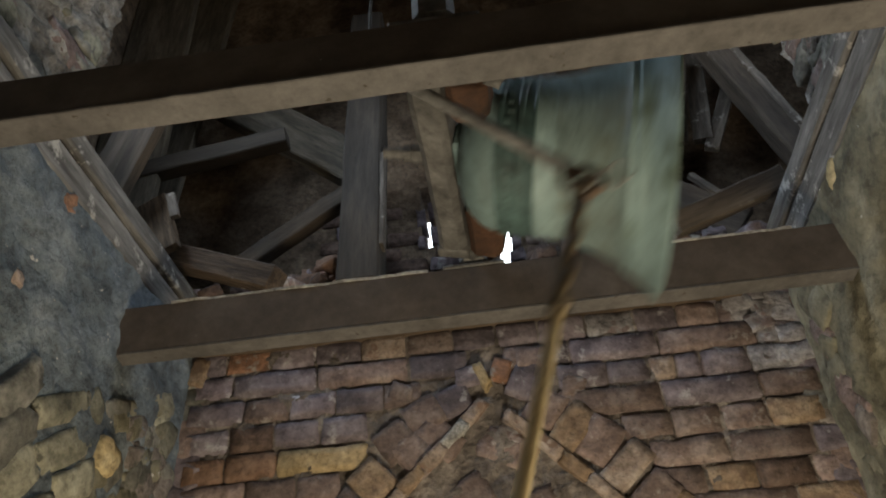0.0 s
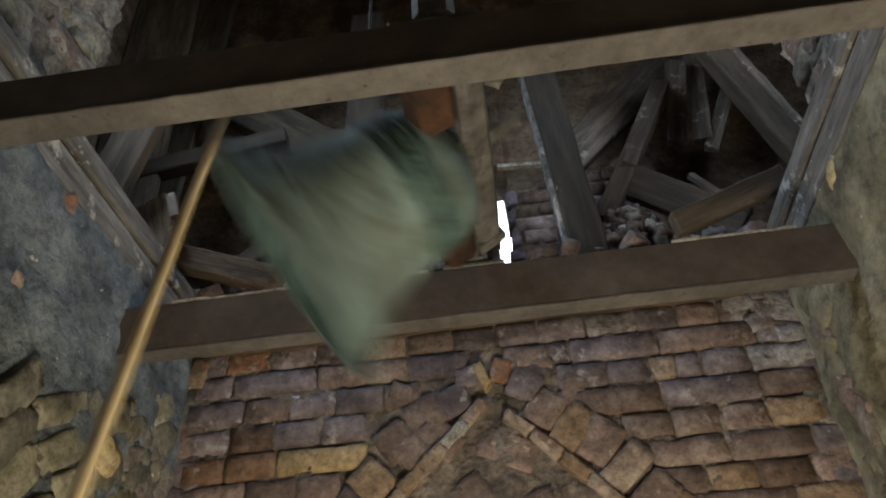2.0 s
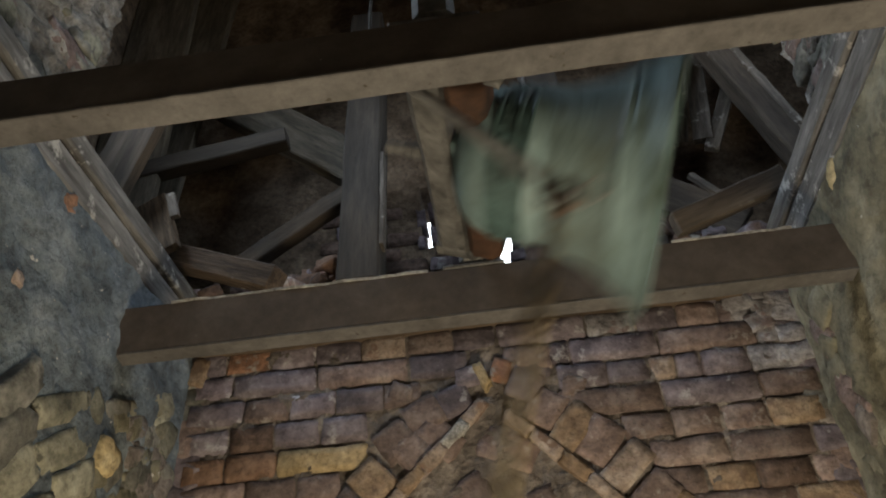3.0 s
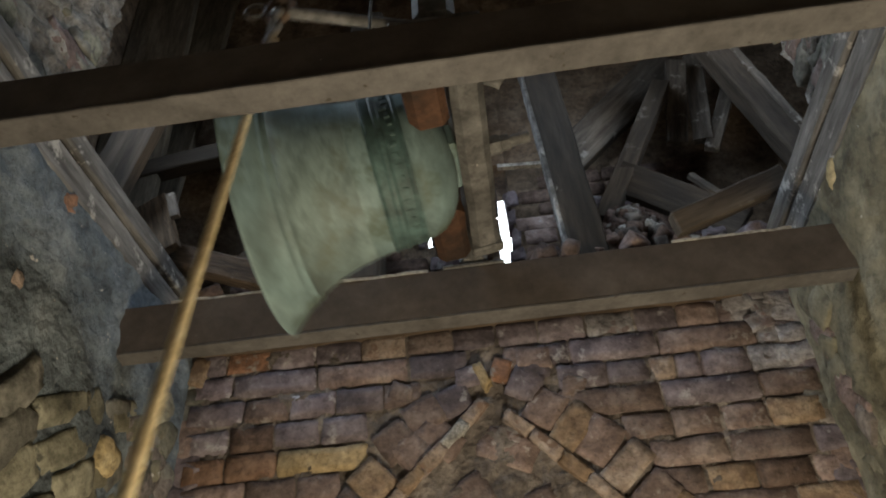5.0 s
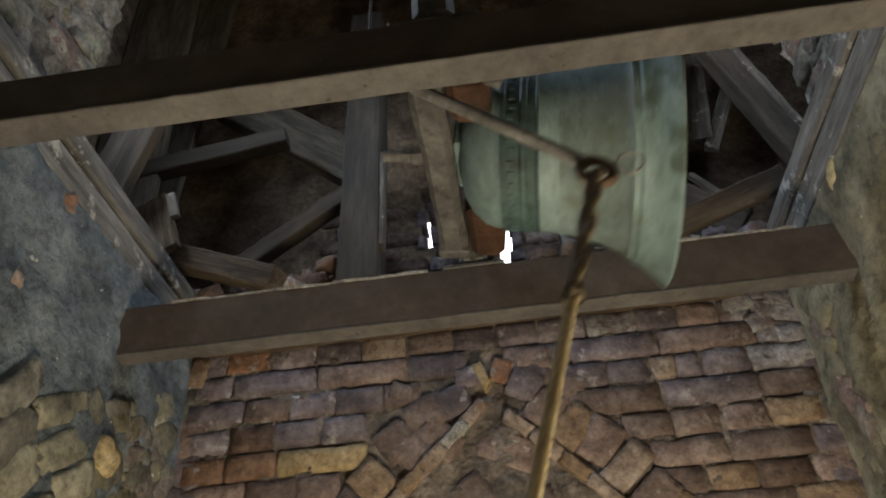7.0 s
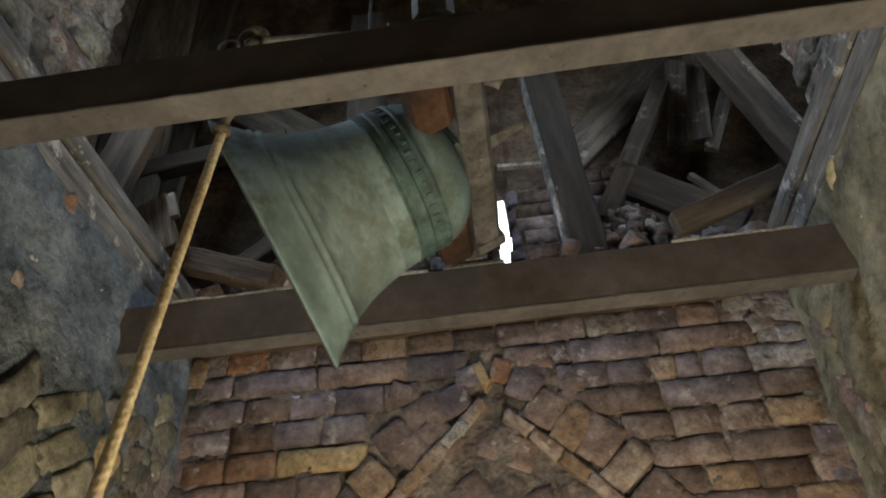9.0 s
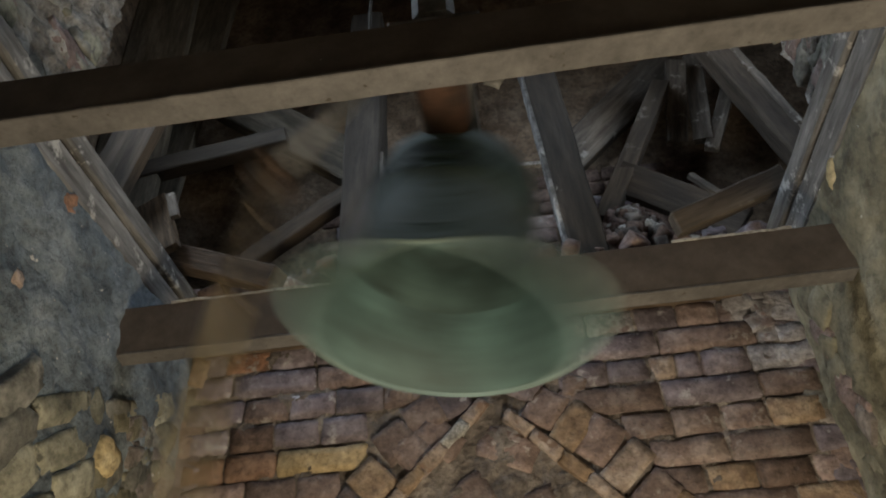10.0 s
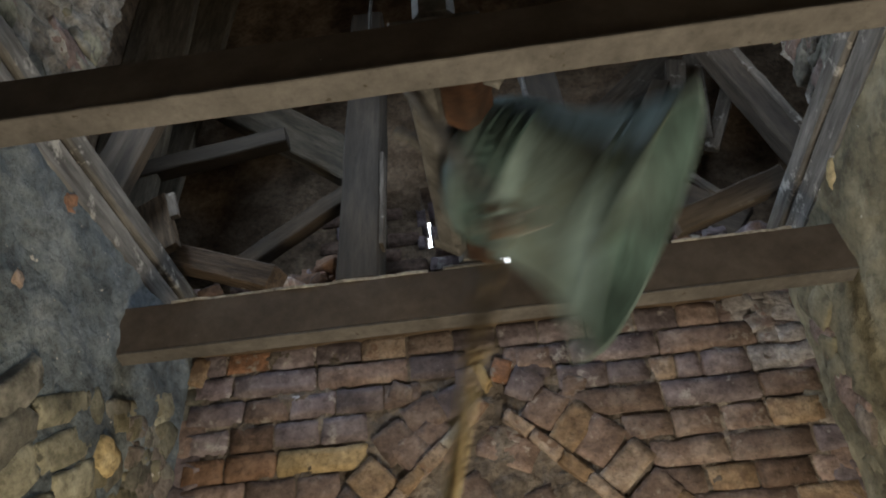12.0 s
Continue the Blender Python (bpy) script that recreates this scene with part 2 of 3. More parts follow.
def block(size, at=(0, 0, 0), bevel=0.0, rough=0.0, cuts=0, turn=None, seed=0):
    """A box about at with worn edges: bevelled, cut and shaken by noise."""
    bm = bmesh.new()
    bmesh.ops.create_cube(bm, size=1.0)
    bmesh.ops.scale(bm, vec=size, verts=bm.verts)
    if bevel:
        bmesh.ops.bevel(bm, geom=bm.edges[:], offset=bevel, segments=1, affect="EDGES")
    if cuts:
        long = max(size)
        axis = list(size).index(long)
        for i in range(1, cuts):
            no = [0, 0, 0]
            no[axis] = 1
            co = [0, 0, 0]
            co[axis] = -long / 2 + long * i / cuts
            bmesh.ops.bisect_plane(bm, geom=bm.verts[:] + bm.edges[:] + bm.faces[:], plane_co=co, plane_no=no)
    if rough:
        for v in bm.verts:
            v.co += rough * noise.noise_vector(v.co * (0.6 / max(min(size), 0.02)) + Vector((seed * 3.7, seed * 1.3, seed)))
    bmesh.ops.transform(bm, matrix=Matrix.Translation(at) @ (turn or Matrix()), verts=bm.verts)
    return bm


def lathe(profile, steps=64, axis="z"):
    bm = bmesh.new()
    rings = []
    for r, z in profile:
        rings.append([bm.verts.new((r * math.cos(2 * math.pi * i / steps), r * math.sin(2 * math.pi * i / steps), z)) for i in range(steps)]
                     if r > 1e-5 else [bm.verts.new((0, 0, z))])
    for a, b in zip(rings, rings[1:]):
        for i in range(steps):
            j = (i + 1) % steps
            if len(a) == 1 and len(b) == 1:
                continue
            if len(a) == 1:
                bm.faces.new((a[0], b[j], b[i]))
            elif len(b) == 1:
                bm.faces.new((a[i], a[j], b[0]))
            else:
                bm.faces.new((a[i], a[j], b[j], b[i]))
    if axis == "y":
        bmesh.ops.rotate(bm, matrix=Matrix.Rotation(radians(-90), 3, "X"), verts=bm.verts)
    if axis == "x":
        bmesh.ops.rotate(bm, matrix=Matrix.Rotation(radians(90), 3, "Y"), verts=bm.verts)
    return bm


def rod(r, a, b, steps=14):
    a, b = Vector(a), Vector(b)
    bm = lathe([(0, 0), (r, 0), (r, (b - a).length), (0, (b - a).length)], steps)
    bmesh.ops.transform(bm, matrix=Matrix.Translation(a) @ (b - a).to_track_quat("Z", "Y").to_matrix().to_4x4(), verts=bm.verts)
    return bm


def torus(R, r, m=Matrix(), n=28, k=10):
    bm = bmesh.new()
    vs = [[bm.verts.new(((R + r * math.cos(2 * math.pi * j / k)) * math.cos(2 * math.pi * i / n),
                         (R + r * math.cos(2 * math.pi * j / k)) * math.sin(2 * math.pi * i / n), r * math.sin(2 * math.pi * j / k)))
           for j in range(k)] for i in range(n)]
    for i in range(n):
        for j in range(k):
            bm.faces.new((vs[i][j], vs[(i + 1) % n][j], vs[(i + 1) % n][(j + 1) % k], vs[i][(j + 1) % k]))
    bmesh.ops.transform(bm, matrix=m, verts=bm.verts)
    return bm


def join(*bms):
    out = bmesh.new()
    for b in bms:
        me = bpy.data.meshes.new("tmp")
        b.to_mesh(me)
        b.free()
        out.from_mesh(me)
        bpy.data.meshes.remove(me)
    return out


def sheet(origin, u, v, nu, nv, relief, size=1.0, seed=0.0):
    """A rough wall face: a grid from origin along u and v, pushed along its normal by noise."""
    origin, u, v = Vector(origin), Vector(u), Vector(v)
    n = u.cross(v).normalized()
    bm = bmesh.new()
    g = []
    for i in range(nu + 1):
        row = []
        for j in range(nv + 1):
            p = origin + u * (i / nu) + v * (j / nv)
            q = p * (3.0 / size) + Vector((seed, seed * 2, seed * 3))
            h = relief * (0.9 * noise.noise(q) + 0.5 * noise.noise(q * 2.7) + 0.25 * noise.noise(q * 6.3) + 0.12 * noise.noise(q * 15))
            row.append(bm.verts.new(p + n * h))
        g.append(row)
    for i in range(nu):
        for j in range(nv):
            bm.faces.new((g[i][j], g[i + 1][j], g[i + 1][j + 1], g[i][j + 1]))
    return bm


def stone_mesh(name, w, h, d, seed, steps=3, rag=0.10, soft=0.17):
    """An uneven rounded stone, w by h on its face, d deep; its face looks along -y."""
    bm = bmesh.new()
    bmesh.ops.create_cube(bm, size=1.0)
    bmesh.ops.subdivide_edges(bm, edges=bm.edges[:], cuts=steps, use_grid_fill=True)
    for p in bm.verts:
        c = p.co.copy()
        c = c.lerp(c.normalized() * 0.62, soft)
        q = c * 1.6 + Vector((seed * 5.1, seed * 2.3, seed))
        c += rag * noise.noise_vector(q) + rag * 0.35 * noise.noise_vector(q * 3.5)
        p.co = Vector((c.x * w, c.y * d, c.z * h))
    return mesh(bm, name, True)

# ---- the tower ----


def solid(name, lo, hi, material, label, category, relief_bm=None):
    lo, hi = Vector(lo), Vector(hi)
    bm = block(hi - lo, (lo + hi) / 2)
    ob = part(name, bm if relief_bm is None else join(bm, relief_bm), material, None, label)
    return tagged(ob, "", category, "", "structure")


TOP = 5.2
THICK = 0.45
# floor out of view, its colour kept dark to weaken light bounced upwards
floor = solid("floor", (XL - 1, YF - 0.5, -0.2), (XR + 1, YB + 1.2, 0.0), FLOOR_WOOD, "unseen brown board floor of the ringing room, dark to limit bounce light", "floor")
# back wall under the ledge: its mortar core, bricks stand proud of it
wall_back = solid("wall_back", (XL - 0.3, YB + 0.014, 0), (XR + 0.3, YB + 0.75, LEDGE), MORTAR,
                  "old red and purple-grey brick back wall with crumbling mortar", "wall",
                  sheet((XL - 0.02, YB - 0.0035, EYE_Z), (XR - XL + 0.04, 0, 0), (0, 0, 1.32), 300, 220, 0.0125, 0.22))
wall_left = solid("wall_left", (XL - THICK, YF - 0.4, 0), (XL - 0.03, YB + 0.02, EYE_Z + 1.17), PLASTER,
                  "blue-grey limewashed plaster wall, crumbling over rubble stone", "wall",
                  sheet((XL, YF, 0.4), (0, YB - YF + 0.02, 0), (0, 0, EYE_Z + 1.165 - 0.4), 260, 180, 0.016, 0.4, 3.0))
wall_right = solid("wall_right", (XR + 0.03, YF - 0.4, 0), (XR + THICK, YB + 0.02, EYE_Z + 1.16), PLASTER_DAMP,
                   "blue-grey plastered wall with yellowish damp patches", "wall",
                   sheet((XR, YF, 0.4), (0, YB - YF + 0.02, 0), (0, 0, EYE_Z + 1.155 - 0.4), 260, 180, -0.012, 0.5, 9.0))
# behind the eye, unseen; dark so that little light bounces onto the near beam
solid("wall_front", (-1.45, YF - 0.4, 0), (1.45, YF, TOP), BRICK_RED, "unseen front wall of the tower, dark to cut bounce light", "wall")

# belfry above the ledge, wider than the shaft below
UXL, UXR, UYB = -1.45, 1.45, 2.45
for nm, x0, x1 in (("wall_belfry_left", UXL - 0.3, UXL), ("wall_belfry_right", UXR, UXR + 0.3)):
    for y0, y1, z0, z1 in ((YF - 0.4, 0.63, EYE_Z + 1.16, TOP), (1.27, UYB + 0.3, EYE_Z + 1.16, TOP), (0.63, 1.27, EYE_Z + 1.16, 3.5), (0.63, 1.27, 4.4, TOP)):
        solid(nm, (x0, y0, z0), (x1, y1, z1), SOOTY_WALL, "dark rubble wall round the belfry's side opening", "wall")
solid("ledge_left", (UXL, YF, EYE_Z + 1.10), (XL - 0.16, UYB, LEDGE - 0.02), MORTAR, "dusty wall top under the belfry", "ledge")
solid("ledge_right", (XR + 0.16, YF, EYE_Z + 1.10), (UXR, UYB, LEDGE - 0.02), MORTAR, "dusty wall top under the belfry", "ledge")
# rear belfry wall with two broken slits of daylight
SLITS = [(-0.262, -0.215, EYE_Z + 1.745, EYE_Z + 2.05), (0.028, 0.092, EYE_Z + 1.615, EYE_Z + 2.12)]
edges = [UXL, SLITS[0][0], SLITS[0][1], SLITS[1][0], SLITS[1][1], UXR]
for i, (x0, x1) in enumerate(zip(edges, edges[1:])):
    if i in (1, 3):
        s = SLITS[i // 2]
        solid("wall_belfry_back", (x0, UYB - 0.13, EYE_Z + 1.1), (x1, UYB + 0.1, s[2]), SOOTY_WALL, "dark brick wall below a broken slit", "wall")
        solid("wall_belfry_back", (x0, UYB - 0.13, s[3]), (x1, UYB + 0.1, TOP), SOOTY_WALL, "dark brick wall above a broken slit", "wall")
    else:
        solid("wall_belfry_back", (x0, UYB - 0.13, EYE_Z + 1.1), (x1, UYB + 0.1, TOP), SOOTY_WALL, "dark brick wall at the back of the belfry", "wall")
backdrop = tagged(part("backdrop", block((2.4, 0.02, 2.6), (0, UYB + 1.2, 4.2)), None, None, "bright hazy white sky outside the slits"), "", "sky", "", "structure")
sky_mat = bpy.data.materials.new("hazy_sky")
sky_mat.use_nodes = True
sky_mat.node_tree.nodes["Principled BSDF"].inputs["Emission Color"].default_value = (0.86, 0.92, 1.0, 1)
sky_mat.node_tree.nodes["Principled BSDF"].inputs["Emission Strength"].default_value = 5.0
backdrop.data.materials.clear()
backdrop.data.materials.append(sky_mat)
ceiling = solid("ceiling", (UXL - 0.3, YF - 0.4, TOP), (UXR + 0.3, UYB + 0.3, TOP + 0.15), WOOD_BROWN, "dark boarded belfry roof", "ceiling")

# ---- bell beams ----


def bell_beam(y0, y1, x0, x1, label, top=BEAM_Z1):
    ob = thing("bell_beam", pose(0, (y0 + y1) / 2, BEAM_Z0), label, "beam", "bell beams")
    h, w = top - BEAM_Z0, y1 - y0
    part("web", block((x1 - x0, w, h - 0.006), ((x0 + x1) / 2, 0, h / 2 + 0.003), 0.003, 0.0016, 24, seed=y0), BEAM_PAINT, ob)
    # underside plate, paler and greyer than the web
    part("flange", block((x1 - x0, w + 0.003, 0.008), ((x0 + x1) / 2, 0, 0.004), 0.002, 0.0012, 60, seed=y0 + 3), BEAM_UNDERSIDE, ob, "paler grey underside plate")
    return ob


bell_beam(0.758, 0.811, XL - 0.25, XR + 0.25, "brown painted steel bell beam, paler grey underside, spanning the walls", BEAM_Z1 - 0.031)
beam_far = bell_beam(1.497, 1.545, XL - 0.10, XR + 0.10, "brown painted steel bell beam close to the brick back wall")


for x0, x1 in ((-0.80, -0.16), (0.42, 0.70)):
    part("dust_edge", block((x1 - x0, 0.012, 0.007), ((x0 + x1) / 2, -0.0185 - 0.0015, BEAM_Z1 - BEAM_Z0 + 0.0015), 0.001, 0.004, 40, seed=x0), DUST, beam_far,
         "pale dust on the top edge")


def plank(name, a, b, w, d, material, label, category, group="", seed=0, twist=0.0, cuts=10):
    """A rough sawn timber from a to b, w wide across the view and d thick."""
    a, b = Vector(a) + Vector((0, 0, EYE_Z)), Vector(b) + Vector((0, 0, EYE_Z))
    ax = (b - a).normalized()
    side = ax.cross(Vector((0, 1, 0.0))).normalized()
    dep = ax.cross(side)
    m = Matrix((ax, side, dep)).transposed().to_4x4()
    m = Matrix.Translation((a + b) / 2) @ m @ Matrix.Rotation(radians(twist), 4, "X")
    bm = block(((b - a).length, w, d), (0, 0, 0), min(w, d) * 0.07, min(w, d) * 0.055, cuts, seed=seed)
    ob = part(name, bm, material, None, label)
    ob.matrix_basis = m
    return tagged(ob, "", category, group)


# wall plates: long timbers on the side walls, with a split along each
for sx, z0, z1 in ((XL, 1.168, 1.321), (XR, 1.158, 1.318)):
    out = -1 if sx < 0 else 1
    plate = thing("wall_plate", pose(sx + out * 0.075, 0, EYE_Z), "weathered grey oak wall plate with a long split", "timber", "wall plates")
    zm = z0 + (z1 - z0) * 0.56
    part("lower_half", block((0.15, 2.9, zm - z0 - 0.004), (0, 0.42, (z0 + zm) / 2 - 0.002), 0.006, 0.005, 26, seed=2 + sx), WOOD_Y, plate)
    part("upper_half", block((0.15, 2.9, z1 - zm - 0.004), (-out * 0.008, 0.42, (zm + z1) / 2 + 0.002), 0.006, 0.006, 26, seed=5 + sx), WOOD_Y, plate)

bearer = tagged(part("bearer", block((XR - XL - 0.14, 0.080, 0.095), ((XL + XR) / 2 - 0.05, 1.878, EYE_Z + 1.163), 0.008, 0.006, 16, seed=8), OAK_DIM, None,
                     "dark brown timber bearer let into the brick back wall"), "", "timber")

# ---- the broken timbers of the belfry ----
TIMBERS = [
    ("leaning_plank", (0.245, 2.0, 2.40), (0.306, 2.0, 1.33), 0.115, 0.10, WOOD_DEEP_SHADE, "grey squared oak post leaning behind the beam, its lit edge coloured pale", 0),
    ("brace", (0.745, 2.15, 2.281), (0.393, 2.1, 1.60), 0.07, 0.05, WOOD, "thin grey brace leaning across the belfry", 8),
    ("brace", (0.33, 2.3, 2.064), (0.852, 2.3, 2.576), 0.16, 0.06, WOOD_PALE, "wide grey brace high in the belfry", 5),
    ("board", (0.848, 2.2, 2.457), (0.747, 2.2, 2.0), 0.08, 0.03, WOOD_PALE, "short upright weathered board", 0),
    ("board", (0.944, 2.25, 2.534), (0.847, 2.2, 2.0), 0.075, 0.03, WOOD_PALE, "short upright weathered board with a pale edge", 15),
    ("board", (1.02, 2.2, 2.282), (0.863, 2.2, 1.95), 0.055, 0.03, WOOD_PALE, "narrow pale board, leaning", 5),
    ("rafter", (0.835, 1.95, 2.46), (1.055, 1.95, 1.60), 0.095, 0.10, WOOD_SHADED, "heavy grey rafter leaning to the wall plate", 10),
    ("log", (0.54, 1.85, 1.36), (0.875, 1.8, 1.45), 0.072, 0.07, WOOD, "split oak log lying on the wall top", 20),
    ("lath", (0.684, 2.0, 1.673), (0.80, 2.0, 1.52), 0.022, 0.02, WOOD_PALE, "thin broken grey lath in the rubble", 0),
    ("broken_board", (0.47, 2.12, 1.81), (0.83, 2.08, 1.50), 0.13, 0.04, WOOD_SHADED, "dark brown broken board in the rubble", 10),
    ("lath", (0.054, 2.05, 1.863), (0.235, 2.05, 1.85), 0.016, 0.02, DUST, "thin pale lath nailed level", 0),
    ("board", (-1.02, 1.58, 1.93), (-1.21, 1.7, 1.60), 0.15, 0.04, WOOD, "broad blue-grey board leaning on the wall plate", 0),
    ("rail", (-1.46, 1.95, 1.935), (-0.70, 1.95, 2.05), 0.075, 0.06, WOOD_DEEP_SHADE, "dusty rail across the belfry corner", 0),
    ("brace", (-1.12, 2.1, 2.55), (-0.46, 2.1, 1.99), 0.17, 0.08, BOARD_SHADED, "wide dark brace leaning to the post", 5),
    ("post", (-0.405, 2.02, 2.75), (-0.42, 1.95, 1.33), 0.135, 0.12, WOOD_DEEP_SHADE, "upright squared oak post, its lit edge coloured pale", 0),
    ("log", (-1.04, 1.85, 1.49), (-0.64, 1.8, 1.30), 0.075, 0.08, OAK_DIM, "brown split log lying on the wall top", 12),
    ("brace", (-0.90, 2.05, 1.53), (-0.50, 2.1, 1.87), 0.07, 0.06, WOOD_SHADED, "dark brown brace in the rubble", 0),
    ("broken_board", (-1.075, 1.78, 1.66), (-0.985, 1.75, 1.42), 0.10, 0.03, WOOD_BROWN, "short rust-brown broken board beside the wall plate", 8),
    ("splinter", (-0.985, 1.72, 1.625), (-0.955, 1.72, 1.53), 0.028, 0.02, WOOD_PALE, "pale split splinter of oak on the wall plate", 0),
    ("board", (-1.31, 1.95, 3.10), (-1.31, 1.95, 1.31), 0.27, 0.04, BOARD_SHADED, "broad brown board coloured dark for shade, leaning high on the wall", 0),
    ("board", (-1.18, 2.15, 3.30), (-1.36, 2.15, 1.31), 0.19, 0.04, BOARD_SHADED, "broad brown board coloured dark for shade, leaning high on the wall", 0),
]
for i, (nm, a, b, w, d, mat, label, tw) in enumerate(TIMBERS):
    ob = plank(nm, a, b, w, d, mat, label, "timber", "broken belfry timbers", i * 1.7 + 1, tw)
    # pale strips; on the leaning plank and the post they paint the lit edge
    if nm == "leaning_plank":
        part("split_edge", block((0.98, 0.016, 0.07), (0.03, -w / 2 - 0.004, 0), 0.003, 0.004, 24, seed=3), WOOD_Y, ob, "pale strip painting the light on the post's side")
    if nm == "rafter":
        part("split_edge", block((0.80, 0.030, 0.05), (0.02, w / 2 - 0.010, 0.030), 0.004, 0.005, 20, seed=9), WOOD_PALE, ob, "paler strip along the rafter's edge")
    if nm == "post":
        part("split_edge", block((0.42, 0.016, 0.05), (0.36, w / 2 + 0.002, 0.03), 0.003, 0.004, 14, seed=5), WOOD_PALE, ob, "pale strip painting the light on the post's edge")

# ---- the bell ----
bell = thing("bell", Matrix.Translation(PIVOT), "green verdigris bronze bell with iron headstock, swinging between two beams", "bell")
BELL_PROFILE = [(0.0, -0.010), (0.055, -0.012), (0.092, -0.022), (0.122, -0.040), (0.142, -0.062), (0.151, -0.086), (0.150, -0.096), (0.155, -0.100),
                (0.156, -0.106), (0.153, -0.110), (0.155, -0.135), (0.159, -0.140), (0.159, -0.147), (0.156, -0.151), (0.158, -0.165),
                (0.161, -0.169), (0.158, -0.174), (0.163, -0.21), (0.171, -0.25), (0.183, -0.29), (0.199, -0.325), (0.205, -0.336), (0.212, -0.339), (0.2145, -0.345), (0.212, -0.349),
                (0.220, -0.353), (0.2235, -0.358), (0.223, -0.362), (0.240, -0.382), (0.256, -0.402), (0.266, -0.411), (0.269, -0.415), (0.264, -0.4175), (0.254, -0.413)]
SHOULDER, WAIST, LIP = BELL_PROFILE[:18], BELL_PROFILE[17:23], BELL_PROFILE[22:]
part("shoulder", lathe(SHOULDER, 96), VERDIGRIS, bell, "green verdigris shoulder of the bell", True)
part("waist", lathe(WAIST, 96), VERDIGRIS_WORN, bell, "green bronze waist with large brown patches", True)
part("lip", lathe(LIP, 96), VERDIGRIS, bell, "pale green flared lip of the bell", True)
# shade in the bell's mouth is put into these two colours
part("inner_wall", lathe([(0.254, -0.413), (0.240, -0.402), (0.215, -0.37), (0.190, -0.33), (0.175, -0.29), (0.170, -0.279)], 96), VERDIGRIS_BAND_SHADE, bell, "green inner wall of the bell, coloured darker for shade", True)
part("bell_interior", lathe([(0.170, -0.279), (0.157, -0.245), (0.145, -0.20), (0.135, -0.12), (0.11, -0.09), (0.0, -0.085)], 64), VERDIGRIS_DEEP_SHADE, bell,
     "green bronze inside the bell, coloured dark for shade", True)
# raised band of worn ornament round the shoulder
orn = []
for i in range(44):
    a = 2 * math.pi * i / 44
    hgt = random.uniform(0.008, 0.016)
    m = Matrix.Rotation(a, 4, "Z") @ Matrix.Translation((0.1552, 0, -0.122 + random.uniform(-0.003, 0.003)))
    orn.append(block((0.005, random.uniform(0.006, 0.015), hgt), bevel=0.001))
    bmesh.ops.transform(orn[-1], matrix=m, verts=orn[-1].verts)
orn.append(lathe([(0.150, -0.099), (0.1565, -0.100), (0.1575, -0.106), (0.1548, -0.110), (0.1568, -0.135), (0.1608, -0.140), (0.1608, -0.147), (0.1578, -0.151),
                  (0.1598, -0.165), (0.1628, -0.169), (0.155, -0.176)], 96))
part("ornament_band", join(*orn), VERDIGRIS_BAND_SHADE, bell, "darker green worn ornament band")
part("crown", block((0.07, 0.13, 0.03), (0, 0, -0.012), 0.008), VERDIGRIS, bell, "bronze crown under the headstock")
part("headstock", block((0.098, 0.62, 0.064), (0, 0, 0.032), 0.014, 0.005, 14, seed=4), IRON, bell, "grey iron headstock with whitish spots")
for y in (-0.205, 0.225):
    part("hanger_plate", block((0.085, 0.17, 0.080), (0, y, -0.046), 0.016, 0.004, 4, seed=y), RUST, bell, "rust-orange iron hanger")
    part("headstock_strap", block((0.108, 0.03, 0.074), (0, y * 1.25, 0.032), 0.004), IRON, bell)
part("centre_bolt", join(rod(0.012, (0, 0, 0.05), (0, 0, 0.155)), rod(0.021, (0, 0, 0.066), (0, 0, 0.092), 6), rod(0.018, (0, 0, 0.094), (0, 0, 0.112), 6)), IRON, bell)
for y in (-0.37, 0.37):
    part("gudgeon", rod(0.018, (0, y * 0.8, 0), (0, y * 1.04, 0)), IRON, bell, "worn steel gudgeon pin")
RING = Vector((-0.273, -0.25, -0.268))
lever = part("lever", join(rod(0.0115, (-0.07, -0.25, 0.043), RING * 0.93 + Vector((0, -0.25 * 0.07, 0)))), IRON_PALE, bell, "grey iron rope lever")
part("eye", torus(0.026, 0.0085, Matrix.Translation(RING) @ Matrix.Rotation(radians(90), 4, "X") @ pose(0, 0, 0, 12, 8, 0)), IRON_BROWN, lever, "worn brown iron eye")
part("wire_loop", torus(0.020, 0.0024, Matrix.Translation(RING + Vector((0.004, -0.014, -0.048))) @ pose(0, 0, 0, 86, 8, 0)), IRON_PALE, lever, "thin wire loop")

# bearings on the beams
for by, drop in ((0.785, 0.031), (1.521, 0.0)):
    bearing = thing("bearing", pose(PIVOT.x, by, BEAM_Z1 - drop), "greasy iron plain bearing bolted on the bell beam", "bearing", "bell bearings")
    part("foot", block((0.15, 0.05, 0.012), (0, 0, 0.006), 0.003), IRON, bearing)
    part("cap", block((0.07, 0.048, 0.05 + drop), (0, 0, 0.037 + drop / 2), 0.012), IRON, bearing)
    for sx in (-0.056, 0.056):
        part("bolt", rod(0.009, (sx, 0, 0.012), (sx, 0, 0.026), 6), IRON, bearing)

# ---- the bell rope ----
rope = thing("bell_rope", Matrix.Translation(PIVOT + RING), "yellow twisted hemp bell rope on a worn leather strap", "rope")


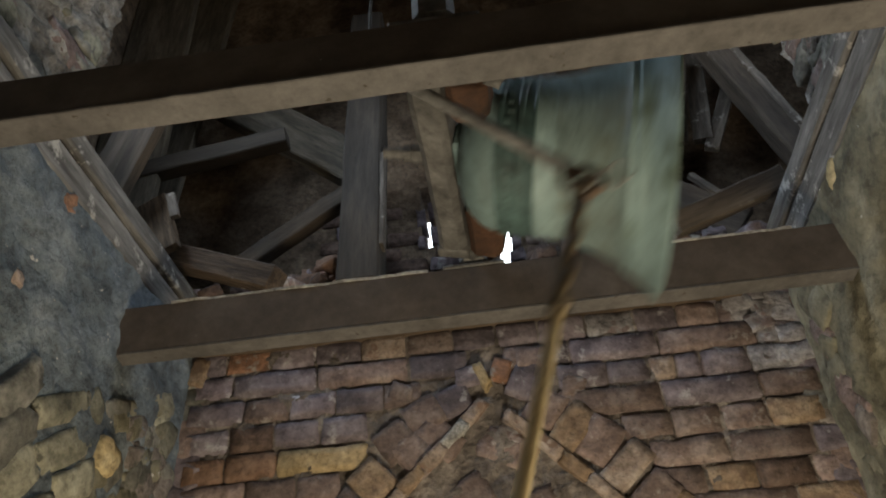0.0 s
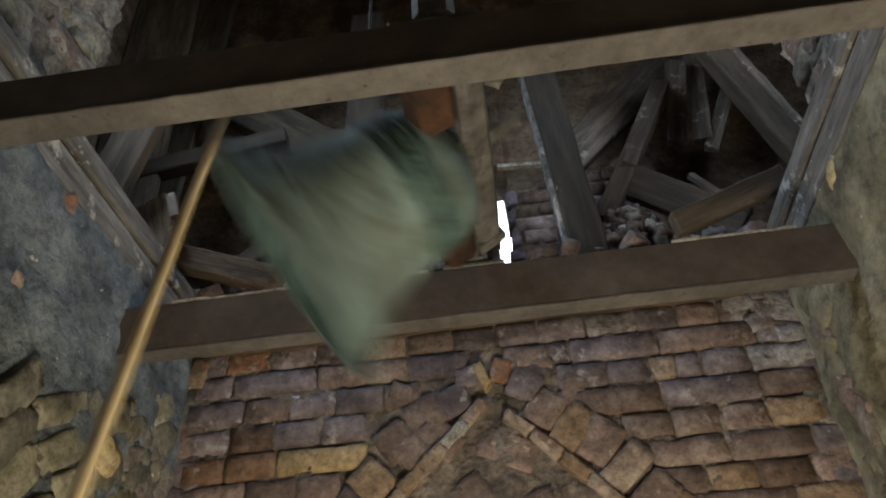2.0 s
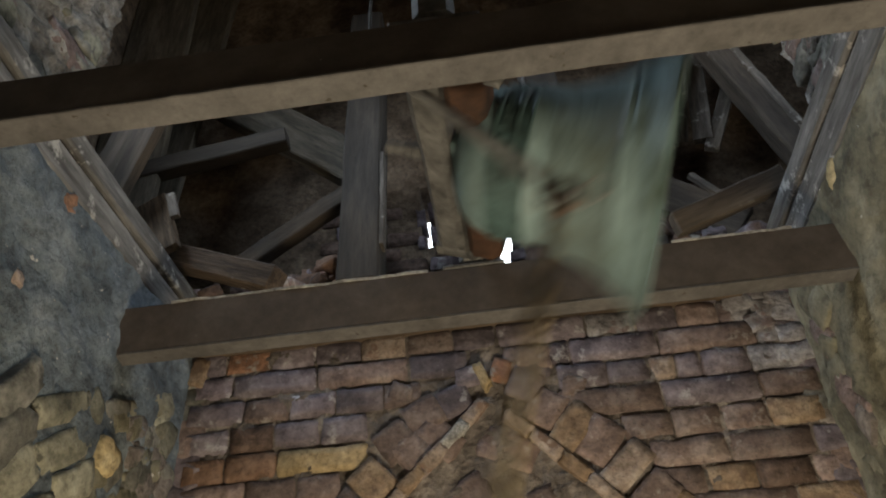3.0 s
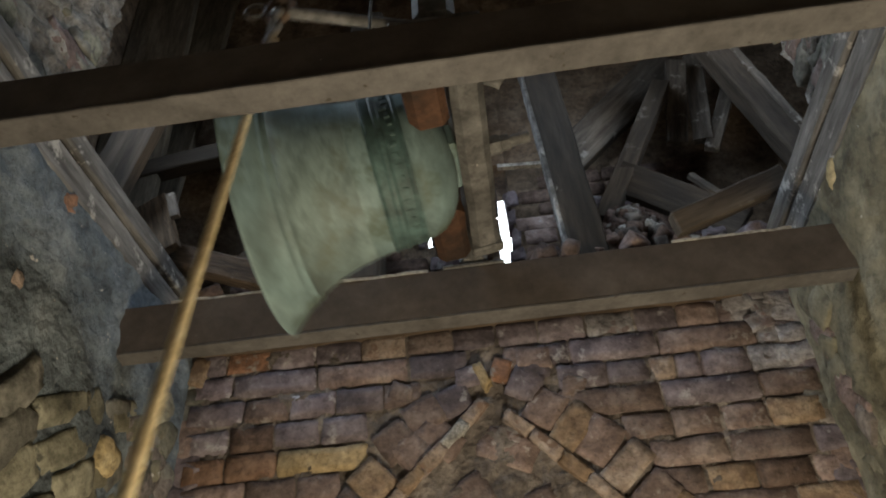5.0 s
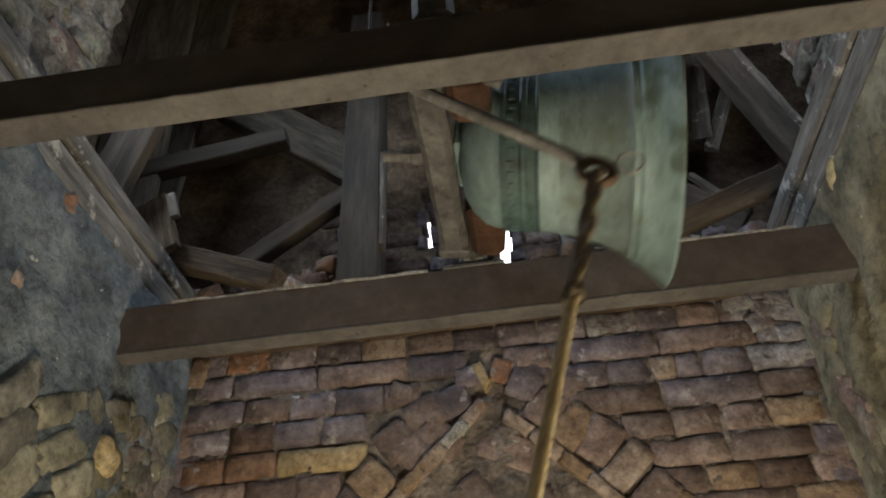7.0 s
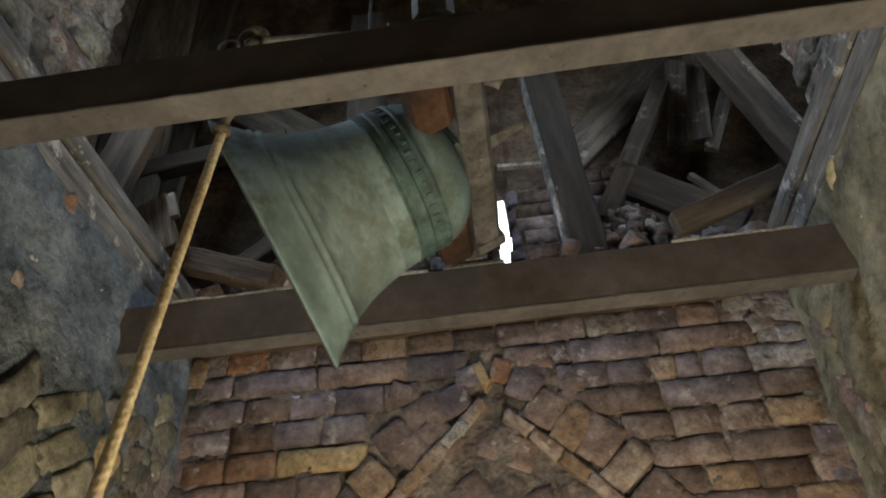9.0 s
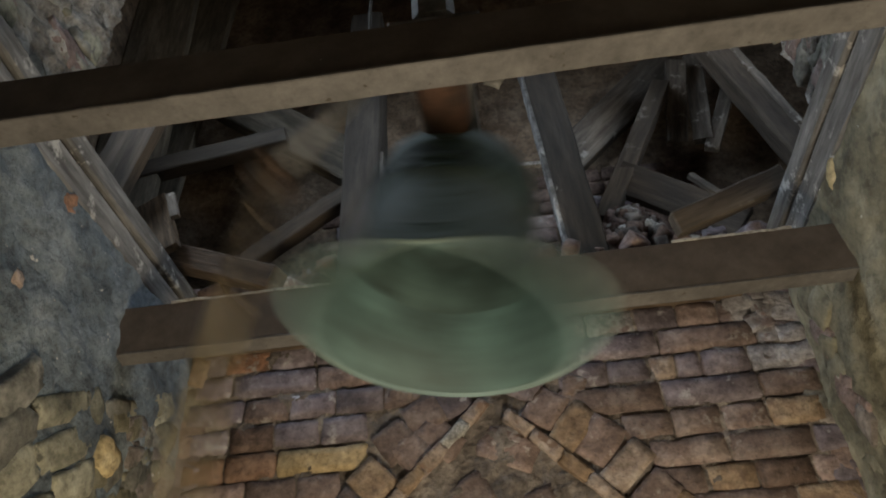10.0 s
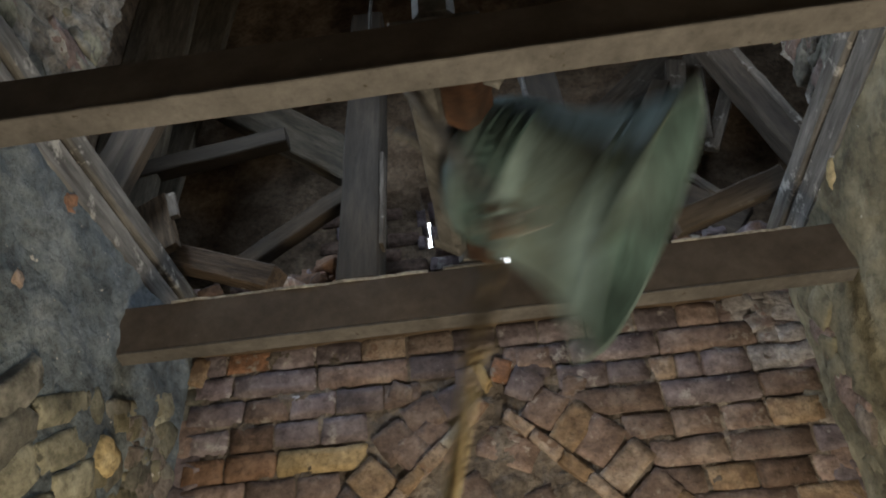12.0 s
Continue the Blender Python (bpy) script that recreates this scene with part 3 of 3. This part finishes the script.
def twisted(r, length, z0, strands=3, pitch=0.075, lay=0.40, n=110, k=10):
    bm = bmesh.new()
    for s in range(strands):
        rows = []
        for i in range(n + 1):
            z = z0 - length * i / n
            a = 2 * math.pi * (z / pitch + s / strands)
            c = Vector((r * lay * math.cos(a), r * lay * math.sin(a), z))
            rows.append([bm.verts.new(c + Vector((r * 0.62 * math.cos(2 * math.pi * j / k), r * 0.62 * math.sin(2 * math.pi * j / k), 0))) for j in range(k)])
        for ra, rb in zip(rows, rows[1:]):
            for j in range(k):
                bm.faces.new((ra[j], ra[(j + 1) % k], rb[(j + 1) % k], rb[j]))
    return bm


part("strap", twisted(0.0138, 0.315, -0.01, 2, 0.17, 0.36, 60), LEATHER, rope, "dark brown worn leather strap")
part("strap_knot", torus(0.008, 0.006, pose(0, 0, -0.13, 20, 0, 0), 18, 8), LEATHER, rope)
part("strap_knot", torus(0.008, 0.007, pose(0, 0, -0.315, -15, 10, 0), 18, 8), LEATHER, rope)
part("hook", join(torus(0.013, 0.004, pose(0, 0, -0.010, 90, 0, 30), 20, 8)), STEEL, rope, "small steel hook")
part("rope", twisted(0.0108, 1.42, -0.315, pitch=0.040, lay=0.11, n=300), HEMP, rope, "yellow twisted hemp rope", True)

# ---- small things on the beams ----
rag = part("rag", stone_mesh("rag", 0.028, 0.05, 0.012, 77), IRON, None, "small torn pale rag hanging behind the bell beam")
rag.matrix_basis = pose(0.040, 0.822, EYE_Z + 0.945, 0, 25, 10)
tagged(rag, "", "rag")
wire = part("wire_hook", join(rod(0.0028, (0, 0, 0), (0.004, 0, 0.16), 8), torus(0.014, 0.0028, pose(0.014, 0, -0.002, 90, 0, 0), 20, 8)), IRON, None,
            "bent grey wire hook hanging over the bell beam")
wire.matrix_basis = pose(-0.168, 0.835, EYE_Z + 1.105)
tagged(wire, "", "hook")

# ---- bricks and stones ----
random.seed(11)
BRICK_MESHES = {}


def brick_mesh(w, h, kind):
    """A worn brick: soft uneven edges, its face rippled and chipped."""
    key = (round(w, 3), round(h, 3), kind, random.randrange(4))
    if key not in BRICK_MESHES:
        bm = bmesh.new()
        bmesh.ops.create_cube(bm, size=1.0)
        bmesh.ops.subdivide_edges(bm, edges=bm.edges[:], cuts=4, use_grid_fill=True)
        shift = Vector((len(BRICK_MESHES) * 3.1, len(BRICK_MESHES) * 1.7, 0))
        for v in bm.verts:
            c = Vector([math.copysign(length / 2 - (0.0 if abs(k) > 0.4 else 0.005 if abs(k) > 0.2 else length / 3), k) for k, length in zip(v.co, (w, 0.05, h))])
            if sum(abs(k) > 0.4 for k in v.co) > 1:
                c.x, c.z = c.x - math.copysign(0.0025, c.x), c.z - math.copysign(0.0025, c.z)
                c.y *= 0.74
            v.co = c + 0.0050 * noise.noise_vector(c * 18 + shift) + 0.0030 * noise.noise_vector(c * 60 + shift)
        me = mesh(bm, "brick", True)
        me.materials.append(kind)
        BRICK_MESHES[key] = me
    return BRICK_MESHES[key]


def brick(parent, x, z, w, h, mat, y=None, roll=0.0, name="brick"):
    ob = new(name, brick_mesh(w, h, mat))
    ob.parent = parent
    ob.matrix_basis = pose(x, (YB if y is None else y) + 0.012 + random.uniform(-0.003, 0.003), EYE_Z + z,
                           random.uniform(-0.8, 0.8), roll + random.uniform(-0.8, 0.8), random.uniform(-0.8, 0.8))
    return ob


APEX = (-0.064, 0.925)


def in_gable(x, z, margin=0.0):
    return z < APEX[1] + margin - 0.93 * abs(x - APEX[0])


# courses of the back wall: height, sag towards +x, joints along x (None: where the gable breaks the course)
COURSES = [
    (1.168, 0.020, [-0.95, -0.82, -0.69, -0.56, -0.43, -0.30, -0.17, -0.04, 0.09, 0.22, 0.35, 0.48, 0.61, 0.74, 0.84]),
    (1.091, 0.012, [-0.880, -0.803, -0.672, -0.541, -0.408, -0.277, -0.144, -0.020, 0.097, 0.232, 0.368, 0.484, 0.597, 0.690, 0.770]),
    (1.014, 0.010, [-0.893, -0.779, -0.532, -0.275, -0.110, None, -0.01, 0.086, 0.175, 0.415, 0.679, 0.810]),
    (0.933, 0.004, [-0.903, -0.738, -0.610, -0.478, -0.346, -0.240, None, 0.130, 0.262, 0.380, 0.447, 0.514, 0.640, 0.780]),
    (0.852, 0.000, [-0.900, -0.773, -0.646, -0.518, -0.388, None, 0.140, 0.395, 0.645, 0.800]),
    (0.772, 0.000, [-0.898, -0.775, -0.634, -0.389, None, 0.276, 0.403, 0.526, 0.645, 0.780]),
    (0.698, 0.004, [-0.892, -0.715, -0.58, -0.46, None, 0.330, 0.525, 0.730, 0.830]),
    (0.624, 0.004, [-0.894, -0.77, -0.62, None, 0.345, 0.449, 0.571, 0.705, 0.820]),
    (0.550, 0.000, [-0.90, -0.65, -0.52, None, 0.40, 0.65, 0.80]),
    (0.476, 0.000, [-0.89, -0.77, -0.52, None, 0.46, 0.58, 0.80]),
]
SPECIAL = {(-0.737, 1.091): BRICK_ORANGE, (-0.342, 1.091): BRICK_PALE, (0.413, 0.933): BRICK_PALE, (0.540, 1.091): BRICK, (-0.710, 0.852): BRICK_RED,
           (-0.836, 0.772): BRICK_RUST, (-0.705, 0.772): BRICK_RUST, (-0.512, 0.772): BRICK_YELLOW, (0.510, 0.624): BRICK_TAN, (0.638, 0.624): BRICK_RED,
           (0.268, 0.852): BRICK, (0.730, 1.091): BRICK_LIMED, (0.745, 1.014): BRICK_LIMED, (0.710, 0.933): BRICK_LIMED, (0.643, 1.091): BRICK_LIMED, (0.164, 1.091): BRICK_GREY, (0.300, 1.091): BRICK_LIMED}
for z, sag, joints in COURSES:
    for x0, x1 in zip(joints, joints[1:]):
        if x0 is None or x1 is None or x1 < x0:
            continue
        c = (x0 + x1) / 2
        # cooler brick the higher the course: the daylight's tint, painted in
        mat = random.choice((BRICK, BRICK, BRICK, BRICK_TAN, BRICK_GREY) if z < 0.8 else (BRICK, BRICK_GREY, BRICK_GREY) if z < 0.9 else (BRICK_GREY, BRICK_GREY, BRICK_GREY, BRICK))
        for (sx, sz), m in SPECIAL.items():
            if abs(c - sx) < 0.02 and z == sz:
                mat = m
        brick(wall_back, c, z - sag * (c + 0.67) / 1.28, x1 - x0 - 0.005, 0.0725 + random.uniform(-0.005, 0.001), mat)


def wall_stone(x, z, w, h, roll, mat, seed, deep=0.012, rag=0.07, name="brick"):
    me = stone_mesh(name, w, h, 0.06, seed, 4, rag)
    me.materials.append(mat)
    ob = part(name, me, None, wall_back)
    ob.matrix_basis = pose(x, YB + deep, EYE_Z + z, 0, roll, 0)


# the gable of sloping bricks over a blocked opening: pale thin edges, large bricks standing on them
for i, (x, z, w, h, roll, mat) in enumerate((
        (0.085, 0.850, 0.085, 0.10, 38, BRICK), (0.150, 0.787, 0.075, 0.130, 42, BRICK_TAN), (0.210, 0.744, 0.085, 0.115, 40, BRICK),
        (0.262, 0.668, 0.072, 0.140, 50, BRICK_PALE), (0.318, 0.590, 0.080, 0.12, 46, BRICK), (0.37, 0.530, 0.080, 0.12, 44, BRICK_TAN),
        (-0.375, 0.700, 0.085, 0.110, -46, BRICK_TAN), (-0.315, 0.800, 0.090, 0.095, -34, BRICK), (-0.235, 0.865, 0.095, 0.090, -28, BRICK),
        (-0.265, 0.760, 0.080, 0.115, -44, BRICK), (-0.195, 0.800, 0.075, 0.120, -42, BRICK), (-0.150, 0.900, 0.080, 0.080, -20, BRICK_GREY),
        (-0.43, 0.620, 0.085, 0.12, -46, BRICK), (-0.018, 0.972, 0.050, 0.065, 20, BRICK_ORANGE), (0.040, 0.925, 0.080, 0.085, 30, BRICK_GREY),
        (0.075, 1.000, 0.090, 0.060, 4, BRICK), (-0.105, 0.965, 0.070, 0.055, -12, BRICK_GREY))):
    wall_stone(x, z, w * 1.08, h * 1.05, roll, mat, i + 20.3)
for i, (x, z, w, roll, mat) in enumerate((
        (0.012, 0.812, 0.085, 45, BRICK_PALE), (0.075, 0.748, 0.095, 46, BRICK_PALE), (0.140, 0.682, 0.090, 45, BRICK_TAN), (0.200, 0.618, 0.095, 46, BRICK_PALE),
        (0.262, 0.553, 0.090, 45, BRICK), (-0.100, 0.858, 0.080, -44, BRICK_PALE), (-0.155, 0.802, 0.085, -45, DUST), (-0.215, 0.745, 0.085, -43, BRICK_PALE),
        (-0.275, 0.690, 0.080, -44, BRICK_TAN), (-0.332, 0.632, 0.090, -45, BRICK_PALE), (-0.39, 0.572, 0.090, -45, BRICK))):
    wall_stone(x, z, w, 0.034, roll, mat, i + 51.7, 0.004, 0.12)
wall_stone(-0.068, 0.955, 0.026, 0.072, -22, BRICK_YELLOW, 31, -0.008, 0.12, "stone")
# broken corners where the back wall meets the side walls
for side in (-1, 1):
    for i in range(15):
        z = 0.45 + i * 0.05
        wall_stone((XR - 0.012 if side > 0 else XL + 0.020), z, random.uniform(0.06, 0.10), random.uniform(0.05, 0.08), random.uniform(-30, 30),
                   random.choice((STONE_GREY, BRICK, BRICK_GREY, MORTAR)), i + 60 * side, 0.020, 0.10, "stone")
for i, (x, z) in enumerate(((0.66, 1.10), (0.72, 1.075), (0.775, 1.05), (0.70, 1.035), (0.77, 0.99), (0.765, 1.10), (0.78, 0.93), (0.74, 1.125))):
    wall_stone(x, z, 0.075, 0.05, 15 * (i % 3) - 15, BRICK_LIMED, i + 140.5, 0.013, 0.13, "stone")
wall_stone(XL + 0.030, 1.068, 0.050, 0.085, 12, BRICK_TAN, 88, 0.006, 0.10, "stone")
# rubble filling under the gable, and chips packed between it and the courses
for i in range(90):
    x, z = APEX[0] + random.uniform(-0.55, 0.55), random.uniform(0.42, 1.0)
    inside, packing = in_gable(x, z, -0.13), in_gable(x, z, 0.25) and not in_gable(x, z, 0.17) and -0.33 < x < 0.2
    if inside or packing:
        s = 1.0 if inside else 0.6
        wall_stone(x, z, s * random.uniform(0.09, 0.16), s * random.uniform(0.06, 0.10), random.uniform(-40, 40),
                   random.choice((BRICK, BRICK, MORTAR, BRICK_GREY) if inside else (BRICK, BRICK_GREY)), i, 0.024 if inside else 0.014, 0.10, "stone")


def side_stone(parent, x, y, z, w, h, mat, seed, out, deep=0.020, rag=0.13, lean=None):
    me = stone_mesh("stone", w, h, 0.07, seed, 5, rag, 0.36)
    me.materials.append(mat)
    ob = part("stone", me, None, parent)
    ob.matrix_basis = pose(x + out * deep, y, EYE_Z + z, random.uniform(-6, 6), random.uniform(-8, 8) if lean is None else lean, 90 if out < 0 else -90)


random.seed(12)
# rubble stones bare of plaster, low on the left wall, bedded aslant
for row in range(7):
    u = -0.34 + random.uniform(0, 0.06)
    v = 0.028 - 0.082 * row
    while u < 0.34:
        w, h = random.uniform(0.07, 0.21), random.uniform(0.058, 0.098)
        y, z = 1.245 + 0.70 * (u + w / 2) - 0.42 * v, 0.70 + 0.62 * (u + w / 2) + 0.90 * v
        if z < 0.62 + 0.55 * (y - 1.05) and y < 1.44 and z > 0.30:
            side_stone(wall_left, XL, y, z, w * 1.05, h * 1.06, random.choice((STONE, STONE, STONE_GREY)), row * 9 + u * 5 + 40, -1, random.uniform(0.021, 0.027), 0.12, -34 + random.uniform(-22, 22))
        u += w + 0.010
for i in range(60):
    y, z = random.uniform(1.40, 1.87), random.uniform(0.42, 0.98)
    if z < 0.78 + 0.4 * (y - 1.4):
        side_stone(wall_left, XL - 0.010, y, z, random.uniform(0.07, 0.14), random.uniform(0.05, 0.085), random.choice((STONE, STONE_GREY, MORTAR, PLASTER_DAMP)), i + 90, -1,
                   0.022, 0.13, random.uniform(-60, -15))
side_stone(wall_left, XL + 0.01, 1.528, 0.681, 0.075, 0.075, STONE_YELLOW, 7, -1)
for i in range(20):
    y, z = random.uniform(1.62, 1.88), random.uniform(0.42, 0.96)
    side_stone(wall_right, XR + 0.014, y, z, random.uniform(0.07, 0.13), random.uniform(0.05, 0.09), random.choice((STONE, PLASTER_DAMP, PLASTER_DAMP, MORTAR)), i + 140, 1,
               0.026, 0.13, random.uniform(20, 60))
# crumbling corner at the back wall
for i in range(8):
    side_stone(wall_right, XR, 1.79 - 0.06 * random.random(), 0.66 + 0.052 * i, random.uniform(0.08, 0.13), random.uniform(0.07, 0.10),
               random.choice((BRICK, STONE, PLASTER_DAMP, MORTAR)), i + 330, 1, 0.025, 0.12, random.uniform(20, 70))
# bare patches where the plaster has fallen
for wall, out, x, y, z, w, h, mat in ((wall_left, -1, XL - 0.004, 1.189, 1.138, 0.04, 0.04, BRICK_ORANGE), (wall_left, -1, XL - 0.006, 1.10, 0.88, 0.042, 0.036, BRICK_PALE),
                                      (wall_right, 1, XR + 0.004, 1.418, 1.132, 0.05, 0.07, STONE_YELLOW)):
    side_stone(wall, x, y, z, w, h, mat, y * 10, out, 0.026, 0.16)
random.seed(13)
# rubble above the wall plates
for x, y0, y1, sgn, lab in ((XL - 0.075, -0.2, 1.26, 1, "left"), (XR + 0.075, 0.6, 1.50, -1, "right")):
    tagged(part("rubble_wall", join(block((0.16, y1 - y0, 0.78), (x - sgn * 0.10, (y0 + y1) / 2, LEDGE + 0.38)),
                                    sheet((x, y0, LEDGE - 0.01), (0, y1 - y0, 0), (0, 0, 0.78), 150, 90, 0.03 * sgn, 0.30, 5.0)), RUBBLE, None,
                "rough rubble masonry above the wall plate, lit by daylight"), "", "wall", "", "structure")
for side, x0, y0, y1, wall in ((-1, XL - 0.08, 0.55, 1.24, wall_left), (1, XR + 0.08, 1.05, 1.48, wall_right)):
    for i in range(34):
        y, z = random.uniform(y0, y1), random.uniform(1.33, 1.85)
        side_stone(wall, x0, y, z, random.uniform(0.07, 0.15), random.uniform(0.05, 0.10), random.choice((STONE, STONE_GREY, STONE_GREY, BRICK)), i + 200 * side, side)
random.seed(14)
# fallen brick rubble on the ledge, and courses of the belfry's rear wall
rubble = thing("rubble_heap", pose(0, 0, 0), "heap of broken brick and stone on the wall top", "rubble")
for i in range(110):
    x = random.choice((random.uniform(0.10, 1.15), random.uniform(-1.1, -0.5)))
    y = random.uniform(1.92, 2.25)
    me = stone_mesh("stone", random.uniform(0.04, 0.09), random.uniform(0.03, 0.05), random.uniform(0.04, 0.07), i + 500, 2)
    me.materials.append(random.choice((BRICK, BRICK_RED, BRICK_GREY)))
    ob = part("stone", me, None, rubble)
    ob.matrix_basis = pose(x, y, LEDGE + 0.02 + (y - 1.92) * 0.75 * random.random() + 0.02, random.uniform(-30, 30), random.uniform(-30, 30), random.uniform(0, 180))
for i in range(185):
    mid, lo, hi, top, far = ((0.46, 0.35, 0.78, 0.30, 1.94) if i < 150 else (0.18, 0.135, 0.25, 0.24, 2.06))
    x, u = random.uniform(lo, hi), math.sqrt(random.random())
    me = stone_mesh("stone", random.uniform(0.03, 0.085), random.uniform(0.022, 0.045), random.uniform(0.03, 0.07), i + 900, 2, 0.12)
    me.materials.append(random.choice((BRICK_RED, BRICK_RED, MORTAR, DUST if i % 3 == 0 else BRICK)))
    ob = part("stone", me, None, rubble)
    ob.matrix_basis = pose(x, far + 0.15 * u, LEDGE + 0.02 + u * max(top - 1.1 * abs(x - mid), 0.06), random.uniform(-30, 30), random.uniform(-30, 30), random.uniform(0, 180))
for i in range(60):
    u = random.random()
    me = stone_mesh("stone", random.uniform(0.04, 0.10), random.uniform(0.03, 0.055), random.uniform(0.04, 0.08), i + 1300, 2, 0.12)
    me.materials.append(random.choice((BRICK_RED, BRICK_RUST, BRICK_RUST, BRICK_GREY)))
    ob = part("stone", me, None, rubble)
    ob.matrix_basis = pose(-0.86 + 0.40 * u, 1.98 + 0.16 * random.random(), LEDGE + 0.02 + 0.20 * u * random.random(), random.uniform(-30, 30), random.uniform(-30, 30), random.uniform(0, 180))
rear = [o for o in bpy.data.objects if o.name == "wall_belfry_back"][0]
z, row = 1.40, 0
while z < 2.02:
    x = -0.66 + 0.06 * (row % 2)
    while x < 0.75:
        w = random.choice((0.11, 0.12, 0.2))
        if not any(s[0] < x + w and s[1] > x and s[2] - EYE_Z - 0.02 < z < s[3] - EYE_Z + 0.02 for s in SLITS):
            brick(rear, x + w / 2, z, w, 0.055, random.choice((BRICK, BRICK_RED, BRICK_RED, BRICK_GREY)), UYB - 0.131)
        x += w + 0.012
    z += 0.066
    row += 1

# broken edges of the two slits
for i, (sx, sz, w, h) in enumerate(((0.096, 1.93, 0.05, 0.07), (0.090, 1.84, 0.03, 0.06), (0.098, 1.74, 0.035, 0.08), (0.094, 1.66, 0.05, 0.05), (0.026, 1.95, 0.03, 0.08),
                                    (0.024, 1.80, 0.025, 0.09), (-0.212, 1.80, 0.03, 0.09), (-0.264, 1.77, 0.03, 0.06), (-0.262, 1.89, 0.035, 0.08), (-0.214, 1.92, 0.035, 0.08))):
    me = stone_mesh("stone", w, h, 0.10, i + 700, 3, 0.16)
    me.materials.append(BRICK_GREY)
    ob = part("stone", me, None, rear)
    ob.matrix_basis = pose(sx, UYB - 0.09, EYE_Z + sz, 0, random.uniform(-8, 8), 0)

# ---- what moves ----
# turning points of the swing: seconds, degrees (positive: mouth towards +x)
SWING = [(-0.573, -76.4), (0.105, 85.0), (0.787, -76.8), (1.467, 84.8), (2.164, -79.0), (2.844, 86.5), (3.554, -79.9), (4.263, 86.7), (4.965, -80.9),
         (5.659, 86.4), (6.352, -78.1), (7.040, 82.5), (7.712, -71.5), (8.363, 78.9), (8.991, -64.8), (9.618, 73.8), (10.250, -61.0),
         (10.858, 72.3), (11.522, -60.8), (12.190, 73.0)]


def half_swing(amplitude=radians(78), n=200):
    """A pendulum's way from +1 to -1: times 0..1 and angles."""
    k = math.sin(amplitude / 2)
    ph = np.linspace(math.pi / 2, -math.pi / 2, n + 1)
    t = np.concatenate([[0], np.cumsum(-np.diff(ph) / np.sqrt(1 - (k * np.sin((ph[1:] + ph[:-1]) / 2)) ** 2))])
    return t / t[-1], 2 * np.arcsin(k * np.sin(ph)) / amplitude


HALF = half_swing()


def swing(t):
    i = max(k for k in range(len(SWING) - 1) if SWING[k][0] <= t)
    (t0, a0), (t1, a1) = SWING[i], SWING[i + 1]
    s = float(np.interp((t - t0) / (t1 - t0), *HALF))
    return (a0 + a1) / 2 + (a0 - a1) / 2 * s + (3.8 + 6.0 * min(max((t - 7.2) / 1.6, 0.0), 1.0)) * (1 - s * s)


# x of the rope's lower end in the ringer's grip, in tenths of a second from the time given
GRIP = {
    0.0: (-0.000, 0.025, 0.020, -0.063, -0.168, -0.394, -0.439, -0.372, -0.374, -0.395, -0.403, -0.308, -0.166, -0.015, 0.016, 0.027, 0.004, -0.135, -0.257, -0.444, -0.444, -0.354, -0.391, -0.408, -0.401, -0.271, -0.134, -0.002, 0.029, 0.025, -0.015, -0.155, -0.284),
    4.8: (-0.439, -0.363, -0.389, -0.405, -0.405, -0.293, -0.129, -0.021, 0.027, 0.016, -0.002, -0.147, -0.280, -0.468, -0.417, -0.403, -0.398, -0.409, -0.403, -0.260, -0.122, -0.015, 0.013, 0.016, -0.027),
    8.8: (-0.461, -0.444, -0.422, -0.427, -0.394, -0.257, -0.127, -0.034, -0.000, 0.029, 0.023, -0.118, -0.340, -0.437, -0.430, -0.417, -0.410, -0.328, -0.230, -0.077, -0.023, -0.013, 0.006, -0.057, -0.246, -0.439, -0.432, -0.422, -0.417, -0.403, -0.328, -0.131, -0.066),
}


def eye_at(t):
    return Matrix.Translation(PIVOT) @ pose(0, 0, 0, 0, -swing(t), 0) @ RING


def follow(t):
    """x of the rope's lower end where it only follows the lever's eye."""
    x = eye_at(t).x
    return -0.062 + 0.568 * x - 0.683 * x * x


def glide(xs, u):
    """A smooth way through xs at 0, 1, 2 ..., at rest wherever it turns back."""
    step = np.diff(xs)
    turn = [0.0] + [2 * a * b / (a + b) if a * b > 0 else 0.0 for a, b in zip(step, step[1:])] + [0.0]
    k = min(max(int(u), 0), len(step) - 1)
    f = u - k
    return (xs[k] * (1 + 2 * f) * (1 - f) ** 2 + xs[k + 1] * f * f * (3 - 2 * f)
            + turn[k] * f * (1 - f) ** 2 + turn[k + 1] * f * f * (f - 1))


def grip(t):
    for t0, xs in GRIP.items():
        last = t0 + 0.1 * (len(xs) - 1)
        if t0 <= t <= last:
            return glide(xs, (t - t0) / 0.1)
        if t0 - 0.3 < t < t0:
            return follow(t) + (xs[0] - follow(t0)) * (1 - (t0 - t) / 0.3)
        if last < t < last + 0.3:
            return follow(t) + (xs[-1] - follow(last)) * (1 - (t - last) / 0.3)
    return follow(t)


def rope_pose(t):
    """The rope hangs from the lever's eye towards the ringer below."""
    eye = eye_at(t)
    low = Vector((grip(t), 0.70, EYE_Z + 0.238))
    return Matrix.Translation(eye) @ (eye - low).to_track_quat("Z", "Y").to_matrix().to_4x4()


def motions():
    times = [round(i / 30, 4) for i in range(361)]
    walk(bell, [(t, Matrix.Translation(PIVOT) @ pose(0, 0, 0, 0, -swing(t), 0)) for t in times])
    walk(rope, [(t, rope_pose(t)) for t in times])


motions()
